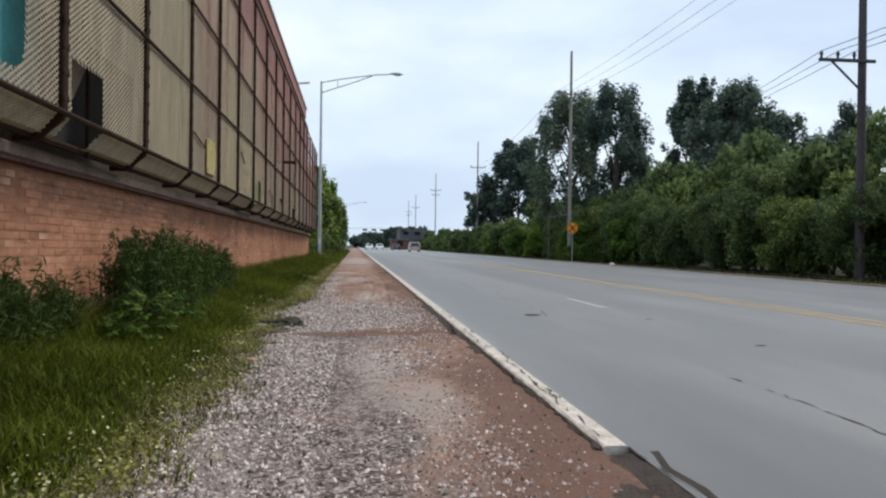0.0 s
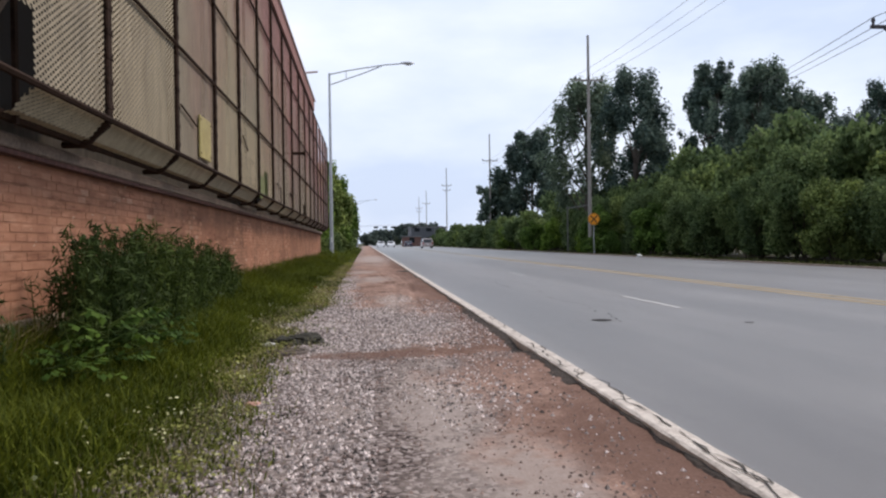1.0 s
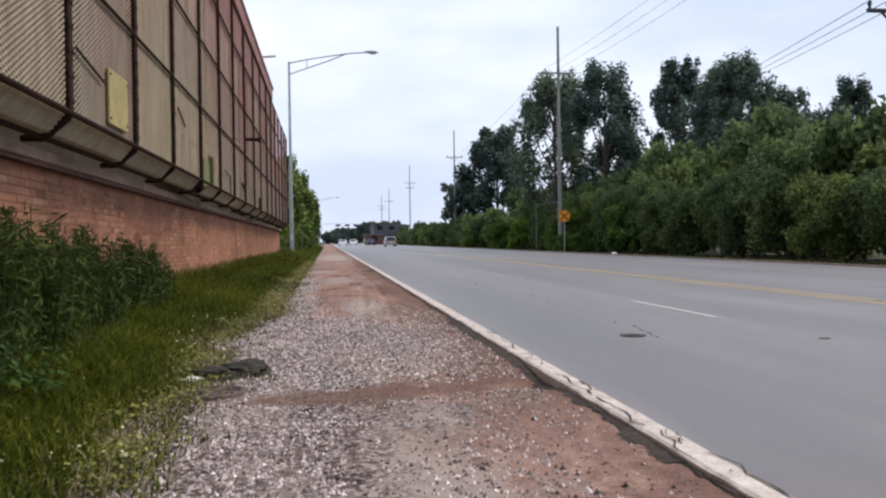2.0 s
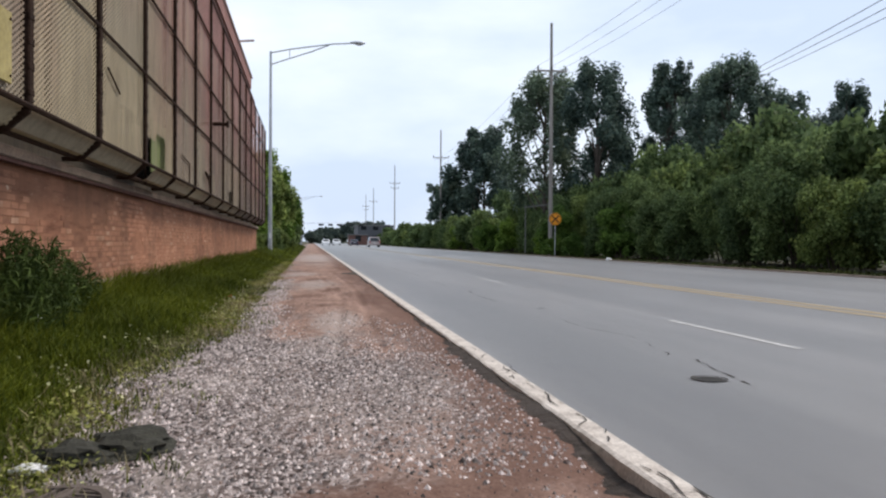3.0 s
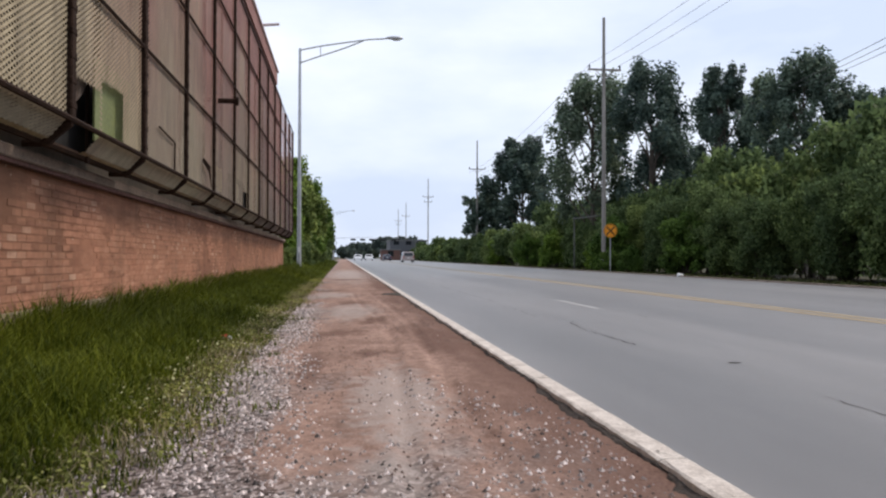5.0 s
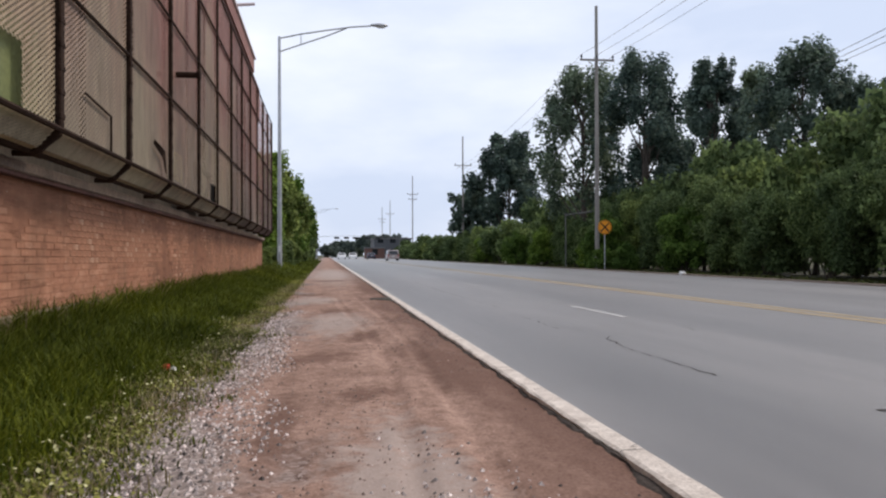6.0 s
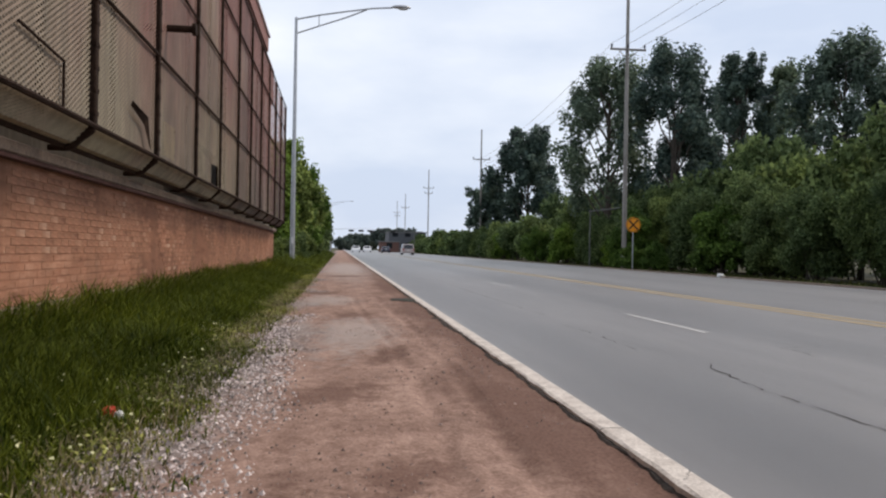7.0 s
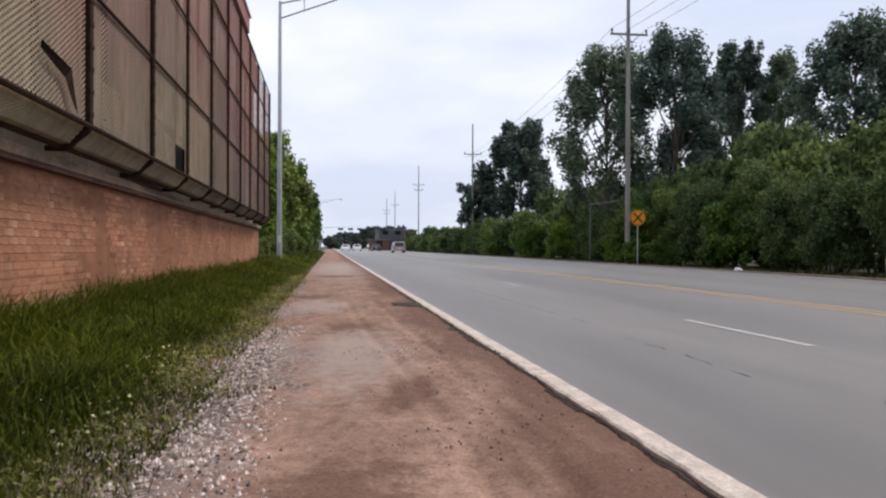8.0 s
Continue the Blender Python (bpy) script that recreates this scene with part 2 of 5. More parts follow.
def brick_material(name, tone):
    m, nt, b = nodes_of(name, 0.9, 0.0, 0.15)
    inf = nt.nodes.new("ShaderNodeNewGeometry")
    ob = nt.nodes.new("ShaderNodeObjectInfo")
    add = nt.nodes.new("ShaderNodeMath"); add.operation = "ADD"
    nt.links.new(inf.outputs["Random Per Island"], add.inputs[0])
    nt.links.new(ob.outputs["Random"], add.inputs[1])
    fr = nt.nodes.new("ShaderNodeMath"); fr.operation = "FRACT"
    nt.links.new(add.outputs[0], fr.inputs[0])
    c = ramp(nt, fr.outputs[0], [(0.0, (0.12, 0.062, 0.048)), (0.10, (0.24, 0.125, 0.09)), (0.30, (0.35, 0.19, 0.135)), (0.82, (0.42, 0.235, 0.17)), (0.92, (0.50, 0.33, 0.25)), (1.0, (0.58, 0.46, 0.38))])
    # flaking paint: smooth salmon where it holds, bare brick showing in courses where it has gone
    paint = noise_fac(nt, 5.0, 6.0, 0.7, (1, 0.5, 1.6))
    coat = ramp(nt, paint, [(0.3, (0.30, 0.155, 0.11)), (0.55, (0.40, 0.225, 0.16)), (0.75, (0.49, 0.31, 0.235))])
    holds = noise_fac(nt, 0.42, 5.0, 0.7, (1, 0.6, 1.3))
    c = mixc(nt, ramp(nt, holds, [(0.40, (0.18, 0.18, 0.18)), (0.56, (0.88, 0.88, 0.88))]), c, coat)
    run = noise_fac(nt, 1.0, 4.0, 0.7, (1, 1.7, 13.0))
    c = mixc(nt, 0.8, c, ramp(nt, run, [(0.32, (0.55, 0.52, 0.50)), (0.47, (1.0, 1.0, 1.0)), (0.62, (1.06, 1.05, 1.03)), (0.74, (1.4, 1.5, 1.55))]), "MULTIPLY")
    tcw = noise_fac(nt, 0.55, 5.0, 0.65, (1, 0.5, 1.6), "Object")
    c = mixc(nt, 0.6, c, ramp(nt, tcw, [(0.34, (0.62, 0.60, 0.60)), (0.62, (1.15, 1.1, 1.08))]), "MULTIPLY")
    # grime washed down in ragged tongues
    drip = noise_fac(nt, 0.9, 6.0, 0.7, (1, 1.0, 0.35))
    c = mixc(nt, ramp(nt, drip, [(0.46, (0, 0, 0)), (0.66, (0.65, 0.65, 0.65))]), c, (0.17, 0.10, 0.072))
    flecks = noise_fac(nt, 9.0, 3.0, 0.6, (1, 0.6, 1.5))
    c = mixc(nt, ramp(nt, flecks, [(0.68, (0, 0, 0)), (0.74, (0.7, 0.7, 0.7))]), c, (0.55, 0.47, 0.40))
    c = mixc(nt, 1.0, c, (tone * 1.04, tone * 0.95, tone * 0.86), "MULTIPLY")
    nt.links.new(c, b.inputs["Base Color"])
    bump(nt, b, paint, 0.6, 0.006)
    return m


def screen_material():
    """Galvanised expanded metal gone tan, with rust that runs from the top and gathers along the wall."""
    m, nt, b = nodes_of("rusting_expanded_metal", 0.7, 0.0, 0.25)
    tc = nt.nodes.new("ShaderNodeTexCoord")
    sep = nt.nodes.new("ShaderNodeSeparateXYZ")
    nt.links.new(tc.outputs["Object"], sep.inputs["Vector"])
    n1 = noise_fac(nt, 0.45, 4.0, 0.55, (1, 1.0, 0.35))
    n2 = noise_fac(nt, 6.0, 4.0, 0.65, (1, 1, 0.25))
    hz = nt.nodes.new("ShaderNodeMath"); hz.operation = "MULTIPLY_ADD"
    hz.inputs[1].default_value = 0.10
    nt.links.new(sep.outputs["Z"], hz.inputs[0])
    nt.links.new(n1, hz.inputs[2])
    hy = nt.nodes.new("ShaderNodeMath"); hy.operation = "MULTIPLY_ADD"
    hy.inputs[1].default_value = 0.0115
    nt.links.new(sep.outputs["Y"], hy.inputs[0])
    nt.links.new(hz.outputs[0], hy.inputs[2])
    age = nt.nodes.new("ShaderNodeMath"); age.operation = "MULTIPLY"
    age.inputs[1].default_value = 0.5
    nt.links.new(hy.outputs[0], age.inputs[0])
    tan = ramp(nt, n2, [(0.3, (0.265, 0.22, 0.145)), (0.7, (0.43, 0.36, 0.24))])
    grey = ramp(nt, n2, [(0.3, (0.15, 0.13, 0.108)), (0.7, (0.25, 0.22, 0.185))])
    rust = ramp(nt, n2, [(0.3, (0.17, 0.080, 0.068)), (0.7, (0.34, 0.165, 0.14))])
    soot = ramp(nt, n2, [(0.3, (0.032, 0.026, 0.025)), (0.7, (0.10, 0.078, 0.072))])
    ob = nt.nodes.new("ShaderNodeObjectInfo")
    c = mixc(nt, ramp(nt, ob.outputs["Random"], [(0.25, (0, 0, 0)), (0.95, (0.55, 0.55, 0.55))]), tan, grey)
    c = mixc(nt, ramp(nt, age.outputs[0], [(0.50, (0, 0, 0)), (0.70, (1, 1, 1))]), c, rust)
    # soot in tall ragged streaks; its growth along the wall paints in slant-view dimming
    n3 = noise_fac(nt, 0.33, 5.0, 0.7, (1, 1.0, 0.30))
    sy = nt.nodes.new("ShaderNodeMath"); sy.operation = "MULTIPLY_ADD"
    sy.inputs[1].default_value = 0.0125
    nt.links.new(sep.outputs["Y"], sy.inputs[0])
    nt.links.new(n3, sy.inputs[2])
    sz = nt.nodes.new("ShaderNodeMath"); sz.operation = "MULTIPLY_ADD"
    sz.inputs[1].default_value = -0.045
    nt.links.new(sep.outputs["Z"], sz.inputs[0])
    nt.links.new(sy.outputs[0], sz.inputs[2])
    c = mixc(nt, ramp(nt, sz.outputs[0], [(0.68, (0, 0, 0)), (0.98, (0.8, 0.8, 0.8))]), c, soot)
    nt.links.new(c, b.inputs["Base Color"])
    return m


M_ROAD = road_material()
M_GRAVEL = gravel_material()
M_BRICK = brick_material("salmon_painted_brick", 1.0)
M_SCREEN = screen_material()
M_SOIL = mottled("dark_soil_and_thatch", (0.035, 0.035, 0.014), (0.11, 0.10, 0.045), 3.0, 40.0, 0.95, bump_d=0.02)
M_VERGE = mottled("rough_verge", (0.026, 0.028, 0.012), (0.075, 0.068, 0.035), 1.2, 14.0, 0.95, bump_d=0.03)
M_KERB = mottled("weathered_pale_concrete", (0.36, 0.31, 0.275), (0.78, 0.72, 0.66), 6.0, 60.0, 0.85, bump_d=0.006)
M_KERBSIDE = mottled("broken_asphalt_edge", (0.022, 0.017, 0.014), (0.075, 0.058, 0.049), 6.0, 50.0, 0.9, bump_d=0.02)
M_WHITE = mottled("worn_white_road_paint", (0.25, 0.245, 0.24), (0.56, 0.55, 0.545), 7.0, 60.0, 0.6)
M_YELLOW = mottled("faded_yellow_road_paint", (0.25, 0.20, 0.13), (0.40, 0.30, 0.165), 3.0, 40.0, 0.65)
M_CRACK = mottled("dirt_filled_crack", (0.03, 0.028, 0.027), (0.075, 0.07, 0.067), 20, 90, 0.95)
M_GRATE = mottled("dusty_cast_iron", (0.07, 0.055, 0.048), (0.20, 0.16, 0.14), 9, 80, 0.85, 0.1)
M_IRON = mottled("cast_iron", (0.012, 0.011, 0.011), (0.035, 0.033, 0.031), 10, 80, 0.8, 0.2)
M_MORTAR = brick_material("painted_over_joints", 0.9)
M_LEDGE = mottled("stained_concrete_ledge", (0.13, 0.10, 0.082), (0.32, 0.25, 0.205), 2.0, 30.0, 0.9, bump_d=0.006)
M_UPPER = mottled("grimy_tan_window_wall", (0.12, 0.10, 0.075), (0.24, 0.20, 0.15), 0.8, 12.0, 0.7, stretch=(1, 1, 0.3))
M_PARAPET = mottled("faded_red_brick_parapet", (0.19, 0.092, 0.085), (0.34, 0.185, 0.165), 0.9, 18.0, 0.9, stretch=(1, 0.6, 1))
M_SOOT_SHADE = mottled("soot_and_shade_brick", (0.05, 0.028, 0.026), (0.17, 0.085, 0.075), 1.2, 14.0, 0.92)
M_COPING = plain("pale_metal_coping", (0.55, 0.45, 0.44), 0.5)
M_ROOF = plain("grey_felt_roof", (0.16, 0.16, 0.16), 0.9)
M_RUST = mottled("dark_rusted_steel", (0.012, 0.007, 0.005), (0.046, 0.026, 0.018), 6.0, 45.0, 0.9, bump_d=0.003, spec=0.1)
M_VOID = plain("unlit_interior", (0.012, 0.011, 0.011), 0.9)
M_TEAL = mottled("faded_teal_board", (0.03, 0.16, 0.18), (0.06, 0.26, 0.28), 2.0, 20.0, 0.5)
M_GREEN = mottled("olive_green_board", (0.12, 0.145, 0.055), (0.20, 0.225, 0.09), 2.0, 20.0, 0.6)
M_OCHRE = mottled("ochre_yellow_board", (0.27, 0.215, 0.075), (0.42, 0.35, 0.14), 4.0, 20.0, 0.6)
M_GALV = mottled("galvanised_steel", (0.34, 0.35, 0.37), (0.52, 0.53, 0.55), 3.0, 30.0, 0.45, 0.5)
M_LENS = plain("lamp_glass", (0.55, 0.55, 0.52), 0.25)
M_WOOD = mottled("weathered_pole_wood", (0.17, 0.158, 0.145), (0.33, 0.31, 0.29), 2.0, 30.0, 0.85, bump_d=0.006, stretch=(1, 1, 0.1))
M_DARKWOOD = mottled("creosoted_pole_wood", (0.035, 0.03, 0.033), (0.09, 0.08, 0.085), 2.0, 30.0, 0.8, bump_d=0.006, stretch=(1, 1, 0.1))
M_PORC = plain("dark_porcelain", (0.04, 0.035, 0.04), 0.25)
M_WIRE = plain("wire", (0.03, 0.03, 0.032), 0.5)
M_ORANGE = mottled("orange_yellow_sign_face", (0.78, 0.25, 0.015), (0.92, 0.36, 0.03), 3.0, 30.0, 0.4)
M_BLACK = plain("black_paint", (0.015, 0.015, 0.015), 0.5)
M_BARK = mottled("bark", (0.04, 0.032, 0.026), (0.12, 0.10, 0.085), 4.0, 30.0, 0.95, bump_d=0.01, stretch=(1, 1, 0.3))
M_LEAF_TREE = leaf_material("cottonwood_leaves", (0.046, 0.074, 0.064), (0.142, 0.196, 0.165), 0.45)
M_LEAF_SHRUB = leaf_material("thicket_leaves", (0.044, 0.074, 0.028), (0.190, 0.258, 0.108), 0.45)
# grey-green leaves; for the far trees the pale colour also stands in for haze
M_LEAF_GREY_HAZE = leaf_material("grey_green_and_haze_leaves", (0.07, 0.095, 0.085), (0.13, 0.165, 0.15), 0.35)
M_LEAF_SAPLING = leaf_material("sapling_leaves", (0.035, 0.075, 0.014), (0.085, 0.15, 0.032))
M_LEAF_LIME = leaf_material("young_leaves", (0.05, 0.10, 0.018), (0.13, 0.21, 0.045))
M_GRASS = leaf_material("roadside_grass", (0.024, 0.043, 0.005), (0.128, 0.152, 0.018), 0.30)
M_FRINGE = leaf_material("yellowing_weed_leaves", (0.13, 0.15, 0.03), (0.40, 0.40, 0.13), 0.3)
M_VERGEGRASS = leaf_material("far_verge_grass", (0.020, 0.030, 0.008), (0.075, 0.085, 0.026), 0.2)
M_WEED = leaf_material("tall_weed_leaves", (0.026, 0.044, 0.010), (0.080, 0.116, 0.030), 0.25)
M_DRY = leaf_material("dry_grass", (0.18, 0.14, 0.07), (0.40, 0.33, 0.20), 0.2)
M_STONE = mottled("limestone_chips", (0.30, 0.25, 0.235), (0.60, 0.53, 0.51), 20.0, 90.0, 0.9, per_island=0.9)
M_EARTHSTONE = mottled("brown_stone_chips", (0.14, 0.095, 0.08), (0.34, 0.25, 0.215), 20.0, 90.0, 0.9, per_island=0.5)
M_VAN = plain("beige_silver_car_paint", (0.40, 0.33, 0.31), 0.3, 0.4)
M_CARWHITE = plain("white_car_paint", (0.75, 0.76, 0.78), 0.3)
M_CARDARK = plain("dark_blue_car_paint", (0.03, 0.035, 0.06), 0.3)
M_GLASS = plain("dark_tinted_glass", (0.02, 0.022, 0.026), 0.08, 0.0, 0.6)
M_TYRE = plain("tyre_rubber", (0.02, 0.02, 0.02), 0.85)
M_RIM = plain("alloy_rim", (0.45, 0.45, 0.46), 0.35, 0.8)
M_REDLENS = plain("red_tail_lens", (0.35, 0.02, 0.02), 0.2)
M_HEADLENS = plain("clear_head_lens", (0.8, 0.8, 0.8), 0.15)
M_FARWALL = plain("grey_cladding", (0.09, 0.095, 0.105), 0.7)
M_FARBRICK = plain("far_red_brick", (0.15, 0.08, 0.065), 0.9)
M_LITTER_W = plain("white_litter_plastic", (0.75, 0.75, 0.74), 0.5)
M_LITTER_R = plain("red_litter_card", (0.62, 0.07, 0.03), 0.5)
M_LITTER_P = plain("pinkish_litter_paper", (0.62, 0.36, 0.28), 0.7)
M_MAT = mottled("dark_tar_lump", (0.018, 0.018, 0.014), (0.06, 0.058, 0.046), 8.0, 60.0, 0.9, bump_d=0.01)
M_PETAL = mottled("pale_flower_heads", (0.42, 0.42, 0.16), (0.66, 0.64, 0.42), 30.0, 80.0, 0.8)
M_PLINTH = mottled("pale_concrete_plinth", (0.19, 0.145, 0.105), (0.36, 0.285, 0.21), 2.5, 30.0, 0.9, bump_d=0.006)
M_OLDSTEEL = plain("dull_old_steel", (0.13, 0.13, 0.125), 0.7)

# ---- building helpers ----
def part(name, bm, material, parent=None, label="", smooth=False):
    me = bpy.data.meshes.new(name)
    bmesh.ops.recalc_face_normals(bm, faces=bm.faces)
    bm.to_mesh(me)
    bm.free()
    me.materials.append(material)
    if smooth:
        for p in me.polygons:
            p.use_smooth = True
    ob = new(name, me)
    ob.parent = parent
    if label:
        ob["label"] = label
    return ob


def raw(name, verts, faces, material, parent=None, label=""):
    me = bpy.data.meshes.new(name)
    me.from_pydata([tuple(v) for v in verts], [], [tuple(f) for f in faces])
    me.materials.append(material)
    ob = new(name, me)
    ob.parent = parent
    if label:
        ob["label"] = label
    return ob


def soup(name, verts, per, material, parent=None, label=""):
    """Loose polygons of 'per' corners each, from one array of corners."""
    verts = np.asarray(verts, dtype=np.float32).reshape(-1, 3)
    n = len(verts) // per
    me = bpy.data.meshes.new(name)
    me.vertices.add(len(verts))
    me.vertices.foreach_set("co", verts.ravel())
    me.loops.add(n * per)
    me.loops.foreach_set("vertex_index", np.arange(n * per, dtype=np.int32))
    me.polygons.add(n)
    me.polygons.foreach_set("loop_start", np.arange(0, n * per, per, dtype=np.int32))
    me.update(calc_edges=True)
    me.materials.append(material)
    ob = new(name, me)
    ob.parent = parent
    if label:
        ob["label"] = label
    return ob


def thing(name, loc, label, category, group="", kind="", rz=0.0):
    ob = new(name)
    ob.empty_display_size = 0.2
    ob.matrix_world = pose(*loc, 0, 0, rz)
    return tagged(ob, label, category, group, kind)


def box(bm, c, s, bevel=0.0, m=None):
    r = bmesh.ops.create_cube(bm, size=1.0)
    vs = r["verts"]
    for v in vs:
        v.co = Vector((v.co.x * s[0] + c[0], v.co.y * s[1] + c[1], v.co.z * s[2] + c[2]))
        if m:
            v.co = m @ v.co
    if bevel:
        es = list({e for v in vs for e in v.link_edges})
        bmesh.ops.bevel(bm, geom=es, offset=bevel, segments=1, affect="EDGES")
    return bm


def rod(bm, p0, p1, r0, r1=None, seg=8, cap=True):
    p0, p1 = Vector(p0), Vector(p1)
    r1 = r0 if r1 is None else r1
    d = p1 - p0
    q = d.to_track_quat("Z", "Y").to_matrix()
    rings = []
    for p, r in ((p0, r0), (p1, r1)):
        rings.append([bm.verts.new(p + q @ Vector((r * math.cos(2 * math.pi * k / seg), r * math.sin(2 * math.pi * k / seg), 0))) for k in range(seg)])
    for k in range(seg):
        bm.faces.new((rings[0][k], rings[0][(k + 1) % seg], rings[1][(k + 1) % seg], rings[1][k]))
    if cap:
        bm.faces.new(rings[0][::-1])
        bm.faces.new(rings[1])
    return bm


def tube(bm, pts, radii, seg=8):
    rings = []
    pts = [Vector(p) for p in pts]
    for k, p in enumerate(pts):
        d = pts[min(k + 1, len(pts) - 1)] - pts[max(k - 1, 0)]
        q = d.to_track_quat("Z", "Y").to_matrix()
        r = radii[k] if isinstance(radii, (list, tuple)) else radii
        rings.append([bm.verts.new(p + q @ Vector((r * math.cos(2 * math.pi * a / seg), r * math.sin(2 * math.pi * a / seg), 0))) for a in range(seg)])
    for a, b in zip(rings, rings[1:]):
        for k in range(seg):
            bm.faces.new((a[k], a[(k + 1) % seg], b[(k + 1) % seg], b[k]))
    bm.faces.new(rings[0][::-1])
    bm.faces.new(rings[-1])
    return bm


def B():
    return bmesh.new()


def wob(x, y, s=1.0, seed=0.0):
    return noise.noise(Vector((x * s, y * s, seed)))


def grass_edge(y):
    """Where the grass gives way to stone, across the verge."""
    return -0.52 + 0.20 * wob(0, y, 0.35, 3.1) + 0.12 * wob(0, y, 1.3, 7.7) - 0.30 * math.exp(-((y - 14.6) / 1.7) ** 4)


# ---- ground ----
KERB_IN, KERB_OUT, ROAD_FAR = 2.05, 2.20, 16.95
g = B()
xs = [-1500, -400, -60, -2.4, 19.0, 60, 400, 1500]
ys = [-600, -100, -20, 60, 300, 900, 2500]
grid = [[g.verts.new((x, y, -0.16)) for x in xs] for y in ys]
for j in range(len(ys) - 1):
    for i in range(len(xs) - 1):
        g.faces.new((grid[j][i], grid[j][i + 1], grid[j + 1][i + 1], grid[j + 1][i]))
tagged(part("ground", g, M_VERGE), "rough dark earth and grass reaching to the horizon", "ground", kind="structure")

g = B()
box(g, ((KERB_OUT + ROAD_FAR) / 2, 390, -0.10), (ROAD_FAR - KERB_OUT, 820, 0.2))
road = tagged(part("road", g, M_ROAD), "worn pale grey concrete road with faded lines", "road", kind="structure")


def flat_strip(name, x0, x1, y0, y1, mat, parent, z=0.004, label="", ragged=0.0):
    b = B()
    n = max(2, int((y1 - y0) / 0.25)) if ragged else 2
    lo, hi = [], []
    for k in range(n):
        y = y0 + (y1 - y0) * k / (n - 1)
        lo.append(b.verts.new((x0 + random.uniform(-ragged, ragged), y, z)))
        hi.append(b.verts.new((x1 + random.uniform(-ragged, ragged), y, z)))
    for k in range(n - 1):
        b.faces.new((lo[k], hi[k], hi[k + 1], lo[k + 1]))
    return part(name, b, mat, parent, label)


for k in range(-1, 18):
    y0 = 15.1 + 12.2 * k
    flat_strip("lane_dash", 5.20, 5.31, y0, y0 + 2.85, M_WHITE, road, label="worn white lane dash", ragged=0.008)
for x0 in (8.34, 8.70):
    flat_strip("centre_line", x0, x0 + 0.20, -20, 300, M_YELLOW, road, label="faded yellow centre line", ragged=0.0)

def crack(name, pts, width, mat=None, z=0.004):
    """A jagged dark line in the concrete."""
    b = B()
    prev = None
    for (xa, ya), (xb, yb) in zip(pts, pts[1:]):
        n = max(2, int(math.hypot(xb - xa, yb - ya) / 0.12))
        for k in range(n + (1 if (xb, yb) == pts[-1] else 0)):
            f = k / n
            x, y = xa + (xb - xa) * f + random.uniform(-0.025, 0.025), ya + (yb - ya) * f
            w = width * random.uniform(0.05, 0.85)
            row = (b.verts.new((x - w, y, z)), b.verts.new((x + w, y, z)))
            if prev and random.random() > 0.22:
                b.faces.new((prev[0], prev[1], row[1], row[0]))
            prev = row
    return part(name, b, mat or M_CRACK, road if z < 0.01 else kerb)


crack("crack", [(3.86, 4.6), (3.88, 5.7), (3.93, 6.9), (3.88, 7.5)], 0.014)
crack("crack", [(3.76, 13.4), (3.85, 14.1), (3.92, 14.6)], 0.016)
crack("crack", [(3.79, 14.75), (3.91, 15.24), (3.97, 15.8)], 0.012)
crack("crack", [(4.05, 16.2), (3.84, 17.3), (3.87, 18.3)], 0.010)
crack("crack", [(3.75, 21.4), (3.73, 22.7), (3.74, 23.3), (3.87, 24.3), (4.0, 24.6)], 0.015)
crack("crack", [(3.66, 25.6), (3.70, 27.2), (3.64, 28.3)], 0.010)
crack("crack", [(5.35, 25.7), (5.8, 25.85), (6.2, 26.0)], 0.022)
crack("crack", [(5.33, 25.05), (5.4, 25.6)], 0.02)
crack("crack", [(2.28, 14.7), (2.2, 14.2), (2.16, 13.7)], 0.012)
crack("crack", [(2.2, 5.2), (2.24, 4.5), (2.3, 3.4)], 0.010)
crack("crack", [(3.8, 30.0), (3.7, 36.0), (3.75, 44.0)], 0.012)
for cx, cy, r in ((5.34, 9.65, 0.06), (8.75, 16.85, 0.07), (5.25, 12.95, 0.065), (4.1, 19.9, 0.05)):
    b = B()
    vs = [b.verts.new((cx + r * 1.3 * math.cos(a) * random.uniform(0.7, 1.1), cy + r * 0.8 * math.sin(a) * random.uniform(0.7, 1.1), 0.005)) for a in np.linspace(0, 2 * math.pi, 11)[:-1]]
    b.faces.new(vs)
    part("patch", b, M_CRACK, road)

# valve cover set into the near lane
mh = thing("valve_cover", (3.55, 13.64, 0.0), "small dark iron valve cover set in the road", "valve cover")
b = B()
bmesh.ops.create_circle(b, cap_ends=True, segments=28, radius=0.11)
for v in b.verts:
    v.co.z = 0.006
part("lid", b, M_IRON, mh)
b = B()
for k in range(28):
    a0, a1 = 2 * math.pi * k / 28, 2 * math.pi * (k + 1) / 28
    b.faces.new([b.verts.new((r * math.cos(a), r * math.sin(a), 0.010)) for r, a in ((0.11, a0), (0.135, a0), (0.135, a1), (0.11, a1))])
part("frame", b, M_CRACK, mh, "worn iron rim")

